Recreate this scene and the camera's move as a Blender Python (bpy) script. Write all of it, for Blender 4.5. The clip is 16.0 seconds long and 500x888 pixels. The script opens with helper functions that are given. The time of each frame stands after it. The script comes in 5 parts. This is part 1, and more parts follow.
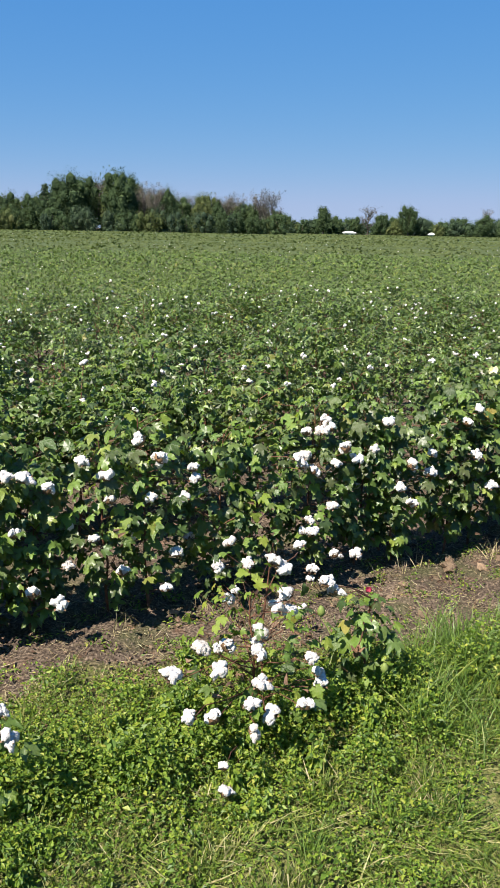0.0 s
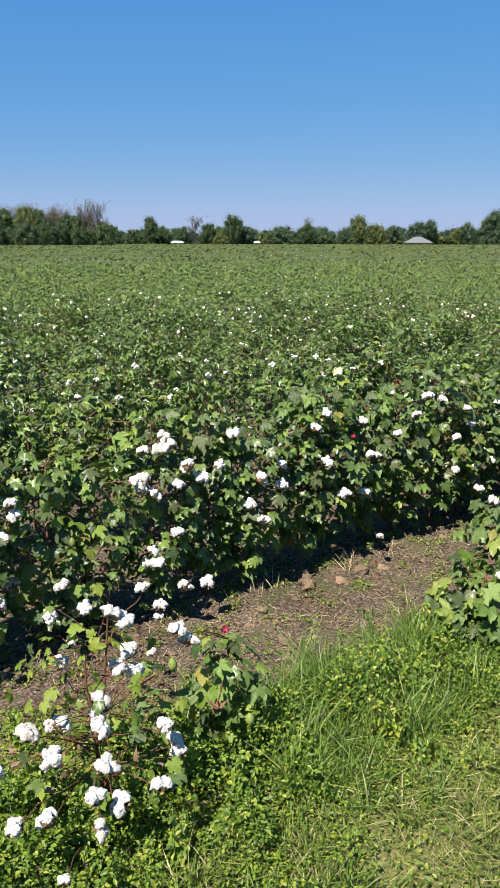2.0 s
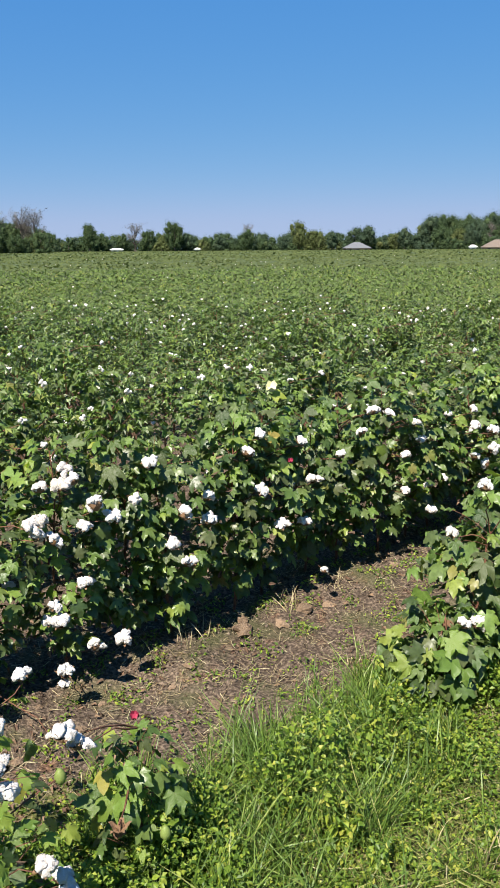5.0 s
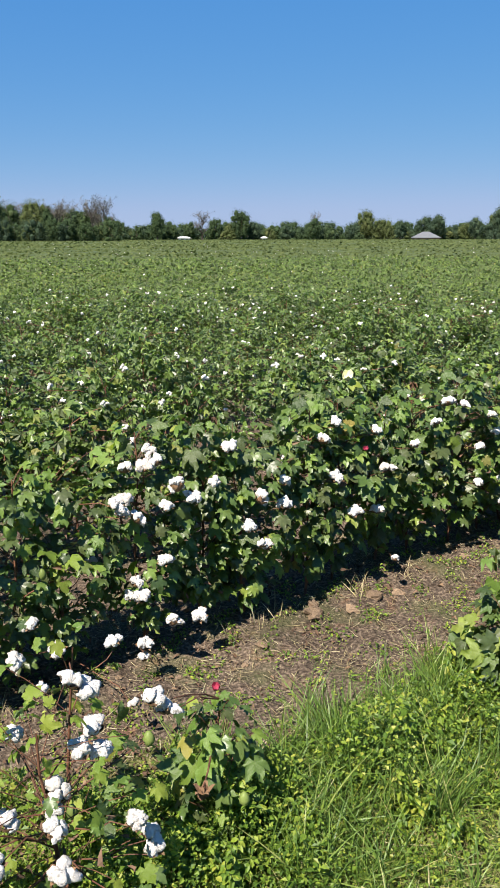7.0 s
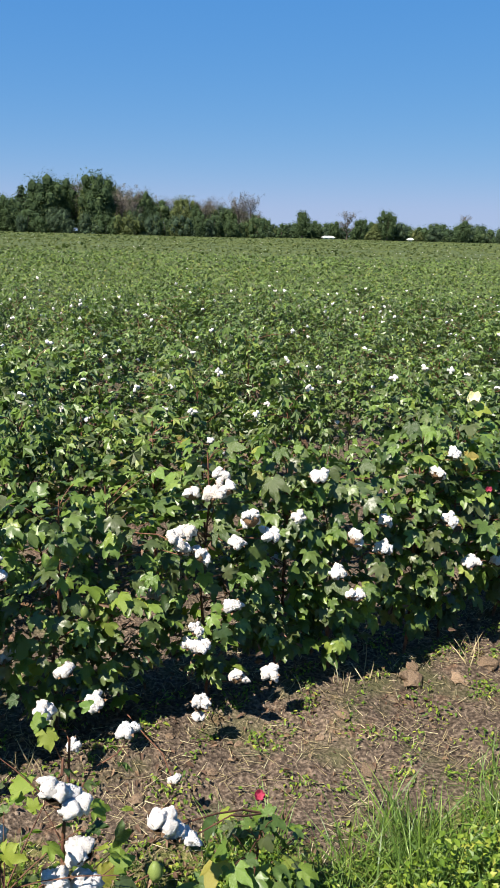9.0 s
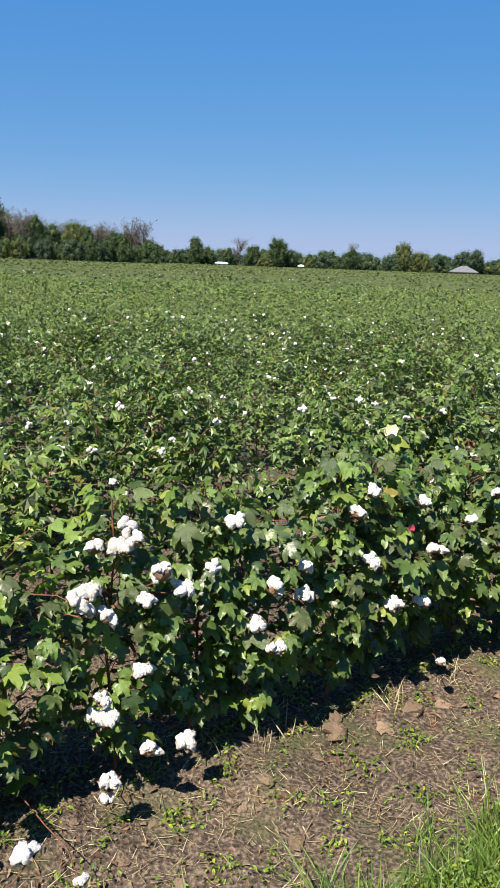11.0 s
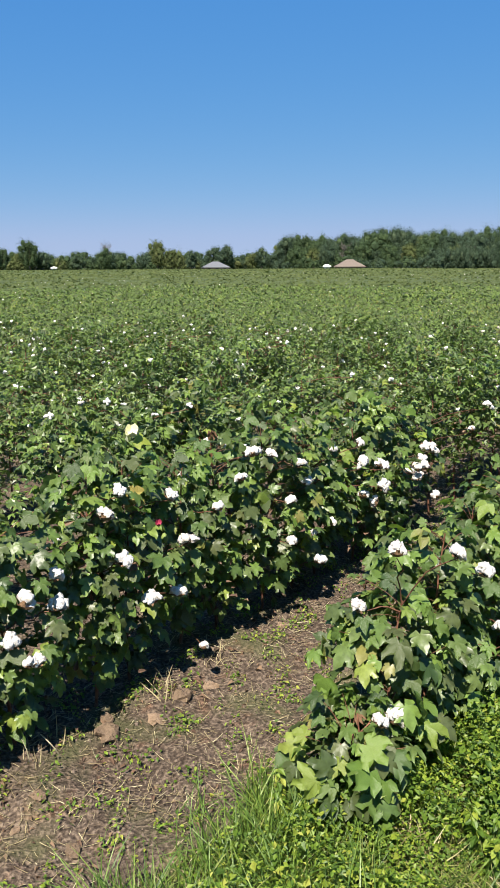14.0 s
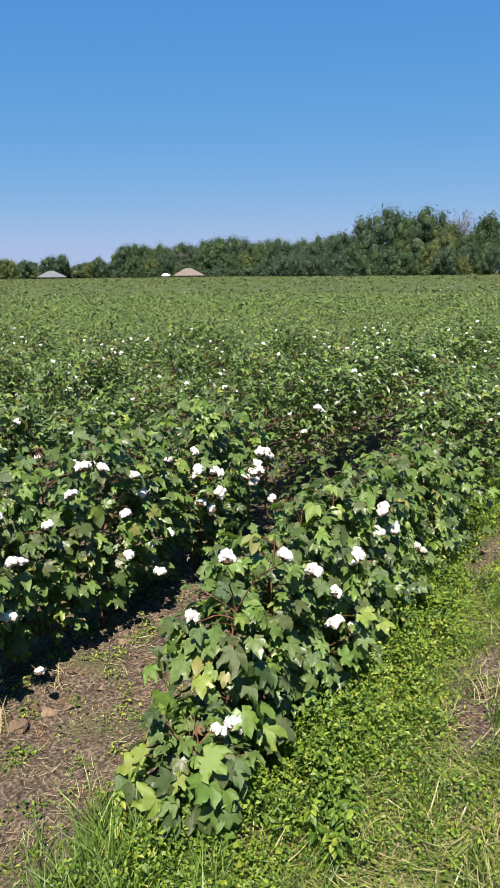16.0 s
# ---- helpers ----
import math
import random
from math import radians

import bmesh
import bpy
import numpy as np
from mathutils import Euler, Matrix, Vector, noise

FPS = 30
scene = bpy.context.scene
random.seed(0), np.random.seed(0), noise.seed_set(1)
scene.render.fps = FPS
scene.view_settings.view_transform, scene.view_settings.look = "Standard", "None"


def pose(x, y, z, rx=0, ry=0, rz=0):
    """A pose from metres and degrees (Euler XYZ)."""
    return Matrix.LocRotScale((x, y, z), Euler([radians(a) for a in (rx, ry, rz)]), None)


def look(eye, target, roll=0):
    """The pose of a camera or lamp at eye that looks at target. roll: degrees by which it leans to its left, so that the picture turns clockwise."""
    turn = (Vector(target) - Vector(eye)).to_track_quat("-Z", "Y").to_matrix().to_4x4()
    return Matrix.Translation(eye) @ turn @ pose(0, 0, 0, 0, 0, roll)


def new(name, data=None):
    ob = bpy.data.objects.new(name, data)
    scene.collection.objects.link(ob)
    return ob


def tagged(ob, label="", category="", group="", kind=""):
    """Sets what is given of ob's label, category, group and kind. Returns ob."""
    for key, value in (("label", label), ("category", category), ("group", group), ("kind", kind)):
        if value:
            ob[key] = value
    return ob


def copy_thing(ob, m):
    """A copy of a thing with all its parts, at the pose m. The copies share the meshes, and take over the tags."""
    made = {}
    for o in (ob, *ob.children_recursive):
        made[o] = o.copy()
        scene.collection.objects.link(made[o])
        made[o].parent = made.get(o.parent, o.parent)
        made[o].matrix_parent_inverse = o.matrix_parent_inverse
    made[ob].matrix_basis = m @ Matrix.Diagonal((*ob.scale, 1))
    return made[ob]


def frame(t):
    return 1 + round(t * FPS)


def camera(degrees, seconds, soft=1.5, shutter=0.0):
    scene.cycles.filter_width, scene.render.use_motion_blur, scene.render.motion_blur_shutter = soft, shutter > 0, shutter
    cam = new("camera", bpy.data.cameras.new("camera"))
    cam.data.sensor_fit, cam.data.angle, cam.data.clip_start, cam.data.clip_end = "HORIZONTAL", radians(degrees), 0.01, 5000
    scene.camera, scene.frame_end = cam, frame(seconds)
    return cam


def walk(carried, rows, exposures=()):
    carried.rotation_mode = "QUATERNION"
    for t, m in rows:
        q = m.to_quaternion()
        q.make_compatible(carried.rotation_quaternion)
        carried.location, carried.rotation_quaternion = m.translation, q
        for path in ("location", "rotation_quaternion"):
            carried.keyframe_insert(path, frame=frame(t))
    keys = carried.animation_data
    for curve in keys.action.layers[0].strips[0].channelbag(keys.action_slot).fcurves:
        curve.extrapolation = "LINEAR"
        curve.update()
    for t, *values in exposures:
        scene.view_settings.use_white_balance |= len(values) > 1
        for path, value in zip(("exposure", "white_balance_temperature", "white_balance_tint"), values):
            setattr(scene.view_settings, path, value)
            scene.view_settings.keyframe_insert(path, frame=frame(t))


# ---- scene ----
cam = camera(35.4, 16.0)
PATH = [
    (0, (0.094, -0.084, 1.722), (0.008, 1.844, 1.196), 1.1),
    (0.5, (0.06, 0.003, 1.678), (0.08, 1.931, 1.145), 2.0),
    (1, (-0.038, 0.101, 1.669), (0.283, 2.004, 1.144), 1.4),
    (1.5, (-0.006, 0.185, 1.646), (0.306, 2.087, 1.112), -0.1),
    (2, (0.131, 0.317, 1.657), (0.444, 2.228, 1.158), 0.1),
    (2.5, (0.268, 0.387, 1.636), (0.694, 2.283, 1.165), -0.4),
    (3, (0.282, 0.493, 1.619), (0.946, 2.318, 1.142), -0.5),
    (3.5, (0.275, 0.62, 1.61), (1.025, 2.41, 1.128), -1.5),
    (4, (0.323, 0.741, 1.611), (0.975, 2.57, 1.13), -2.4),
    (4.5, (0.321, 0.792, 1.614), (0.876, 2.653, 1.137), -0.4),
    (5, (0.31, 0.79, 1.617), (0.759, 2.678, 1.133), -0.4),
    (7.3, (0.231, 0.731, 1.621), (0.505, 2.646, 1.111), 0.0),
    (7.5, (0.291, 0.772, 1.605), (0.525, 2.693, 1.1), 0.1),
    (7.6, (0.327, 0.808, 1.592), (0.504, 2.736, 1.09), 0.2),
    (8, (0.432, 0.978, 1.587), (0.348, 2.912, 1.085), -0.6),
    (8.2, (0.444, 1.032, 1.593), (0.356, 2.966, 1.089), 0.1),
    (10.3, (0.364, 1.408, 1.58), (0.443, 3.336, 1.054), 3.0),
    (10.5, (0.377, 1.419, 1.584), (0.502, 3.353, 1.091), 2.6),
    (11, (0.381, 1.432, 1.589), (0.605, 3.368, 1.142), 2.1),
    (11.5, (0.398, 1.421, 1.595), (0.655, 3.352, 1.143), 1.0),
    (12, (0.425, 1.405, 1.6), (0.81, 3.32, 1.169), 0.6),
    (12.5, (0.451, 1.395, 1.603), (0.946, 3.284, 1.171), 0.5),
    (13, (0.459, 1.389, 1.601), (1.063, 3.244, 1.162), 0.5),
    (13.5, (0.463, 1.369, 1.601), (1.203, 3.174, 1.158), 0.6),
    (14, (0.48, 1.359, 1.605), (1.255, 3.15, 1.164), -0.3),
    (14.5, (0.494, 1.348, 1.608), (1.414, 3.069, 1.171), -0.2),
    (15, (0.509, 1.345, 1.61), (1.471, 3.049, 1.199), -0.8),
    (15.5, (0.528, 1.349, 1.607), (1.644, 2.956, 1.19), -0.1),
    (16, (0.549, 1.345, 1.609), (1.664, 2.951, 1.186), -0.7),
]
walk(cam, [(t, look(eye, target, roll)) for t, eye, target, roll in PATH])

# ---- daylight ----
SUN = Vector((-0.72, -0.86, 1.48)).normalized()
world = bpy.data.worlds.new("sky")
scene.world = world
world.use_nodes = True
wn = world.node_tree.nodes
sky = wn.new("ShaderNodeTexSky")
sky.sky_type = "NISHITA"
sky.sun_disc = False
sky.sun_elevation = math.asin(SUN.z)
sky.sun_rotation = math.atan2(SUN.x, SUN.y)
sky.altitude, sky.air_density, sky.dust_density, sky.ozone_density = 3500, 1.0, 0.0, 4.0
# clear autumn air: a flatter fall-off towards the horizon, channel by channel
HORIZON = (2.0, 2.63, 4.27)
clear = wn.new("ShaderNodeHueSaturation")
clear.inputs["Saturation"].default_value = 1.25
split, join = wn.new("ShaderNodeSeparateColor"), wn.new("ShaderNodeCombineColor")
wl = world.node_tree.links
wl.new(sky.outputs[0], clear.inputs["Color"])
wl.new(clear.outputs[0], split.inputs[0])
for k, (gain, power) in enumerate(((0.62, 0.62), (0.597, 0.40), (0.768, 0.15))):
    scale_in, curve, scale_out = (wn.new("ShaderNodeMath") for _ in range(3))
    scale_in.operation, curve.operation, scale_out.operation = "MULTIPLY", "POWER", "MULTIPLY"
    scale_in.inputs[1].default_value, curve.inputs[1].default_value, scale_out.inputs[1].default_value = 0.11, power, gain * 5.0
    wl.new(split.outputs[k], scale_in.inputs[0])
    wl.new(scale_in.outputs[0], curve.inputs[0])
    wl.new(curve.outputs[0], scale_out.inputs[0])
    calm = wn.new("ShaderNodeMath")
    calm.operation = "SMOOTH_MIN"
    calm.inputs[1].default_value, calm.inputs[2].default_value = HORIZON[k], HORIZON[k] * 0.35
    wl.new(scale_out.outputs[0], calm.inputs[0])
    wl.new(calm.outputs[0], join.inputs[k])
wl.new(join.outputs[0], wn["Background"].inputs[0])
wn["Background"].inputs[1].default_value = 0.09
sun = new("sun", bpy.data.lights.new("sun", "SUN"))
sun.data.energy, sun.data.angle, sun.data.color = 5.15, radians(0.53), (1.0, 0.925, 0.81)
sun.matrix_world = look(SUN * 100, (0, 0, 0))
scene.view_settings.exposure = 1.2

# ---- plan: u runs along the crop rows, s across them ----
ROW_ANGLE = radians(28.0)
CU, SU = math.cos(ROW_ANGLE), math.sin(ROW_ANGLE)
ROW_A, PITCH = 2.09, 1.0
rng = np.random.default_rng(11)


def plan(u, s, z=0.0):
    return Vector((u * CU - s * SU, u * SU + s * CU, z))


def smooth_noise(x, y, scale, seed):
    """Smooth values between -1 and 1 on numpy arrays, from a few turned waves."""
    r = np.random.default_rng(seed)
    total = np.zeros_like(x, dtype=float)
    for _ in range(14):
        a, ph, k = r.uniform(0, 6.283), r.uniform(0, 6.283), r.uniform(0.6, 1.7) / scale
        total += np.sin((x * np.cos(a) + y * np.sin(a)) * k * 6.283 + ph + 0.8 * np.sin((y * np.cos(a) - x * np.sin(a)) * k * 4.1 + 2 * ph))
    return total / 5.6


def grass_edge(u):
    """The s at which the mown grass ends and the bare soil begins."""
    return 2.56 + 0.22 * np.exp(-((u - 0.95) / 0.42) ** 2) - 0.165 * np.clip(u - 0.6, 0, 2.4) + 0.07 * np.sin(u * 5.1) + 0.05 * np.sin(u * 11.3 + 1)


def bare_patch(u, s):
    """A worn patch of bare soil in the mown grass."""
    return np.clip(1.5 * np.exp(-((u - 4.05) / 0.55) ** 2 - ((s - 1.40 + 0.05 * np.sin(u * 9)) / 0.13) ** 2) + 1.3 * np.exp(-((u - 5.5) / 0.7) ** 2 - ((s - 1.66) / 0.12) ** 2), 0, 1)


def ground_z(u, s):
    """Height of the ground: shallow row beds, clods on the bare soil, softer under the grass."""
    beds = 0.018 * np.cos((s - ROW_A) / PITCH * 6.283) * np.clip((s - 1.7) / 0.8, 0, 1)
    rough = 0.009 * smooth_noise(u, s, 0.13, 3) + 0.018 * smooth_noise(u, s, 0.6, 4)
    return beds + rough * np.exp(-np.abs(s - 2) / 30)


# ---- materials ----
def material(name):
    m = bpy.data.materials.new(name)
    m.use_nodes = True
    nt = m.node_tree
    return m, nt.nodes, nt.links, nt.nodes["Principled BSDF"]


def ramp(nodes, stops):
    r = nodes.new("ShaderNodeValToRGB")
    els = r.color_ramp.elements
    while len(els) < len(stops):
        els.new(0.5)
    for e, (p, c) in zip(els, stops):
        e.position, e.color = p, (*c, 1)
    return r


def noise_node(nodes, links, scale, detail=4, coords="Object"):
    tc = nodes.new("ShaderNodeTexCoord")
    n = nodes.new("ShaderNodeTexNoise")
    n.inputs["Scale"].default_value, n.inputs["Detail"].default_value = scale, detail
    links.new(tc.outputs[coords], n.inputs["Vector"])
    return n


def bump(nodes, links, height, bsdf, strength, distance):
    b = nodes.new("ShaderNodeBump")
    b.inputs["Strength"].default_value, b.inputs["Distance"].default_value = strength, distance
    links.new(height, b.inputs["Height"])
    links.new(b.outputs[0], bsdf.inputs["Normal"])


def mixed(nodes, links, fac, a, b, mode="MIX"):
    m = nodes.new("ShaderNodeMix")
    m.data_type, m.blend_type = "RGBA", mode
    for value, socket in ((fac, m.inputs[0]), (a, m.inputs[6]), (b, m.inputs[7])):
        if isinstance(value, (int, float)):
            socket.default_value = value
        elif isinstance(value, tuple):
            socket.default_value = (*value, 1)
        else:
            links.new(value, socket)
    return m.outputs[2]


def leaf_material(name, stops, per_object, through_light=0.3, rough=0.55, grain=60.0, patch=0.0, gloss=0.4):
    """Leaves: each one takes its own tone from the stops; thin, so that light shines through."""
    m, nodes, links, bsdf = material(name)
    if per_object:
        pick = nodes.new("ShaderNodeObjectInfo").outputs["Random"]
    else:
        pick = nodes.new("ShaderNodeNewGeometry").outputs["Random Per Island"]
    if patch:
        big = nodes.new("ShaderNodeTexNoise")
        big.inputs["Scale"].default_value, big.inputs["Detail"].default_value = patch, 3
        links.new(nodes.new("ShaderNodeNewGeometry").outputs["Position"], big.inputs["Vector"])
        add = nodes.new("ShaderNodeMath")
        add.operation = "MULTIPLY_ADD"
        links.new(big.outputs[0], add.inputs[0])
        add.inputs[1].default_value = 0.45
        links.new(pick, add.inputs[2])
        sub = nodes.new("ShaderNodeMath")
        sub.operation = "SUBTRACT"
        links.new(add.outputs[0], sub.inputs[0])
        sub.inputs[1].default_value = 0.25
        pick = sub.outputs[0]
    r = ramp(nodes, stops)
    links.new(pick, r.inputs[0])
    n = noise_node(nodes, links, grain, 5)
    spots = ramp(nodes, [(0.3, (0.62, 0.62, 0.6)), (0.62, (1.12, 1.12, 1.1))])
    links.new(n.outputs[0], spots.inputs[0])
    colour = mixed(nodes, links, 0.75, r.outputs[0], spots.outputs[0], "MULTIPLY")
    links.new(colour, bsdf.inputs["Base Color"])
    bsdf.inputs["Roughness"].default_value = rough
    bsdf.inputs["Specular IOR Level"].default_value = gloss
    bump(nodes, links, n.outputs[0], bsdf, 0.35, 0.004)
    trans = nodes.new("ShaderNodeBsdfTranslucent")
    links.new(mixed(nodes, links, 1.0, colour, (1.15, 1.3, 0.6), "MULTIPLY"), trans.inputs[0])
    mix = nodes.new("ShaderNodeMixShader")
    mix.inputs[0].default_value = through_light
    links.new(bsdf.outputs[0], mix.inputs[1])
    links.new(trans.outputs[0], mix.inputs[2])
    links.new(mix.outputs[0], nodes["Material Output"].inputs[0])
    return m


def plain_material(name, dark, light, scale, rough=0.8, relief=0.3, depth=0.004, vary=0.0):
    """A rough natural surface between two tones, with grain and relief."""
    m, nodes, links, bsdf = material(name)
    n = noise_node(nodes, links, scale, 6)
    r = ramp(nodes, [(0.3, dark), (0.7, light)])
    links.new(n.outputs[0], r.inputs[0])
    colour = r.outputs[0]
    if vary:
        info = nodes.new("ShaderNodeObjectInfo")
        v = ramp(nodes, [(0, (1 - vary,) * 3), (1, (1 + vary * 0.4,) * 3)])
        links.new(info.outputs["Random"], v.inputs[0])
        colour = mixed(nodes, links, 1.0, colour, v.outputs[0], "MULTIPLY")
    links.new(colour, bsdf.inputs["Base Color"])
    bsdf.inputs["Roughness"].default_value = rough
    bsdf.inputs["Specular IOR Level"].default_value = 0.2
    bump(nodes, links, n.outputs[0], bsdf, relief, depth)
    return m


COTTON_TONES = [(0.0, (0.050, 0.090, 0.024)), (0.16, (0.096, 0.118, 0.038)), (0.3, (0.080, 0.138, 0.030)), (0.5, (0.120, 0.190, 0.038)), (0.64, (0.125, 0.172, 0.046)),
                (0.72, (0.130, 0.215, 0.038)), (0.88, (0.165, 0.258, 0.044)), (0.965, (0.225, 0.285, 0.048)), (0.985, (0.21, 0.25, 0.05)), (1.0, (0.22, 0.22, 0.055))]
WEED_TONES = [(0.0, (0.060, 0.115, 0.016)), (0.45, (0.120, 0.198, 0.022)), (0.8, (0.215, 0.285, 0.032)), (1.0, (0.33, 0.34, 0.06))]
GRASS_TONES = [(0.0, (0.080, 0.122, 0.022)), (0.45, (0.155, 0.205, 0.038)), (0.72, (0.245, 0.26, 0.072)), (0.88, (0.37, 0.33, 0.16)), (1.0, (0.47, 0.41, 0.24))]
leaf_near = leaf_material("cotton_leaf", [(p, (t[0] * 0.96, t[1] * 0.96, t[2] * 1.1)) for p, t in COTTON_TONES], True, 0.38, 0.38, 60, 1.7, 0.5)
leaf_joined = leaf_material("cotton_foliage", [(p, (t[0] * 0.96, t[1] * 0.92, t[2] * 1.1)) for p, t in COTTON_TONES], False, 0.32, 0.40, 60, 1.1, 0.5)
leaf_mid = leaf_material("cotton_foliage_mid", [(p, (t[0] * 0.86, t[1] * 0.80, t[2] * 0.92)) for p, t in COTTON_TONES], False, 0.24, 0.52, 60, 0.6, 0.35)
# crop far off: haze of the distance put into greyer base tones
leaf_far_hazed = leaf_material("cotton_foliage_far_hazed", [(0.0, (0.072, 0.092, 0.036)), (0.5, (0.084, 0.108, 0.040)), (0.85, (0.098, 0.122, 0.045)), (1.0, (0.115, 0.132, 0.052))], False, 0.25, 0.7, 3.0, 0.05, 0.1)
weed_leaf = leaf_material("weed_leaf", WEED_TONES, False, 0.35, 0.5, 80, 1.3)
grass_blade = leaf_material("grass_blade", GRASS_TONES, False, 0.3, 0.5, 60, 0.9)
long_grass = leaf_material("long_grass", [(0.0, (0.055, 0.105, 0.018)), (0.5, (0.105, 0.175, 0.028)), (0.85, (0.17, 0.24, 0.045)), (1.0, (0.33, 0.32, 0.12))], False, 0.3, 0.45, 60, 1.6)
straw = leaf_material("dry_straw", [(0.0, (0.21, 0.16, 0.085)), (0.6, (0.35, 0.29, 0.165)), (1.0, (0.48, 0.43, 0.28))], False, 0.15, 0.6)
litter_leaf = leaf_material("dead_leaf", [(0.0, (0.070, 0.040, 0.026)), (0.5, (0.130, 0.076, 0.048)), (1.0, (0.22, 0.145, 0.09))], False, 0.1, 0.8)
brown_leaf = plain_material("withered_leaf", (0.075, 0.042, 0.025), (0.19, 0.11, 0.06), 40, 0.8, 0.5)
lime_leaf = leaf_material("young_cotton_leaf", [(0.0, (0.13, 0.21, 0.035)), (0.5, (0.21, 0.29, 0.042)), (0.85, (0.28, 0.33, 0.05)), (1.0, (0.32, 0.27, 0.06))], True, 0.45, 0.45, 60, 2.0, 0.45)
yellow_leaf = plain_material("yellowed_leaf", (0.15, 0.13, 0.035), (0.23, 0.19, 0.05), 40, 0.6, 0.4)
stem_mat = plain_material("cotton_stem", (0.075, 0.032, 0.022), (0.20, 0.095, 0.055), 35, 0.65, 0.4, 0.003, 0.3)
bur_mat = plain_material("boll_bur", (0.10, 0.055, 0.03), (0.27, 0.165, 0.09), 60, 0.8, 0.5, 0.003, 0.3)
green_boll_mat = plain_material("green_boll", (0.10, 0.15, 0.035), (0.20, 0.24, 0.07), 50, 0.45, 0.2, 0.002, 0.3)
pink_petal = plain_material("pink_petal", (0.22, 0.022, 0.05), (0.40, 0.06, 0.11), 70, 0.6, 0.3, 0.002)
cream_petal = plain_material("cream_petal", (0.62, 0.62, 0.34), (0.82, 0.80, 0.56), 70, 0.6, 0.3, 0.002)
clod_mat = plain_material("dry_clay_clod", (0.22, 0.150, 0.098), (0.47, 0.335, 0.225), 22, 0.95, 0.9, 0.012, 0.35)
crumb_mat = plain_material("soil_crumb", (0.075, 0.058, 0.045), (0.20, 0.152, 0.115), 40, 0.95, 0.6, 0.004, 0.4)
bark_mat = plain_material("tree_bark", (0.07, 0.055, 0.045), (0.19, 0.16, 0.135), 4, 0.9, 0.7, 0.05, 0.3)


def lint_material():
    m, nodes, links, bsdf = material("cotton_lint")
    n = noise_node(nodes, links, 130, 8)
    n2 = noise_node(nodes, links, 28, 4)
    r = ramp(nodes, [(0.25, (0.56, 0.51, 0.46)), (0.45, (0.74, 0.71, 0.68)), (0.75, (0.82, 0.80, 0.78))])
    links.new(n2.outputs[0], r.inputs[0])
    info = nodes.new("ShaderNodeObjectInfo")
    v = ramp(nodes, [(0, (0.84, 0.79, 0.73)), (0.2, (0.96, 0.94, 0.92)), (1, (1, 1, 1))])
    links.new(info.outputs["Random"], v.inputs[0])
    links.new(mixed(nodes, links, 1.0, r.outputs[0], v.outputs[0], "MULTIPLY"), bsdf.inputs["Base Color"])
    bsdf.inputs["Roughness"].default_value = 1.0
    bsdf.inputs["Specular IOR Level"].default_value = 0.05
    bsdf.inputs["Sheen Weight"].default_value = 0.1
    bump(nodes, links, n.outputs[0], bsdf, 0.8, 0.006)
    return m


lint_mat = lint_material()


def ground_material():
    m, nodes, links, bsdf = material("field_soil")
    tc = nodes.new("ShaderNodeTexCoord")
    fine = noise_node(nodes, links, 75, 8)
    mid = noise_node(nodes, links, 9, 6)
    big = noise_node(nodes, links, 1.6, 4)
    soil = ramp(nodes, [(0.32, (0.042, 0.031, 0.024)), (0.5, (0.104, 0.078, 0.060)), (0.66, (0.228, 0.173, 0.130))])
    links.new(fine.outputs[0], soil.inputs[0])
    clay = ramp(nodes, [(0.30, (0.62, 0.60, 0.58)), (0.45, (0.95, 0.95, 0.93)), (0.58, (1.0, 0.98, 0.95)), (0.72, (1.15, 0.86, 0.70))])
    links.new(mid.outputs[0], clay.inputs[0])
    base = mixed(nodes, links, 0.8, soil.outputs[0], clay.outputs[0], "MULTIPLY")
    moss_at = noise_node(nodes, links, 3.3, 6)
    moss = ramp(nodes, [(0.52, (0, 0, 0)), (0.66, (0.6, 0.6, 0.6))])
    links.new(moss_at.outputs[0], moss.inputs[0])
    base = mixed(nodes, links, moss.outputs[0], base, (0.085, 0.095, 0.040))
    # thatch under the mown grass: dry fibres and moss between the blades
    thatch = ramp(nodes, [(0.3, (0.060, 0.072, 0.022)), (0.5, (0.125, 0.130, 0.042)), (0.72, (0.26, 0.225, 0.105))])
    links.new(fine.outputs[0], thatch.inputs[0])
    attr = nodes.new("ShaderNodeAttribute")
    attr.attribute_name = "turf"
    fac = nodes.new("ShaderNodeMath")
    fac.operation = "MULTIPLY_ADD"
    links.new(mid.outputs[0], fac.inputs[0])
    fac.inputs[1].default_value = 1.2
    links.new(attr.outputs["Fac"], fac.inputs[2])
    cut = ramp(nodes, [(0.62, (0, 0, 0)), (1.0, (1, 1, 1))])
    links.new(fac.outputs[0], cut.inputs[0])
    colour = mixed(nodes, links, cut.outputs[0], base, thatch.outputs[0])
    tone = ramp(nodes, [(0.3, (0.70, 0.70, 0.70)), (0.7, (1.0, 1.0, 1.0))])
    links.new(big.outputs[0], tone.inputs[0])
    links.new(mixed(nodes, links, 1.0, colour, tone.outputs[0], "MULTIPLY"), bsdf.inputs["Base Color"])
    bsdf.inputs["Roughness"].default_value = 0.95
    bsdf.inputs["Specular IOR Level"].default_value = 0.1
    bump(nodes, links, fine.outputs[0], bsdf, 0.9, 0.02)
    return m


ground_mat = ground_material()


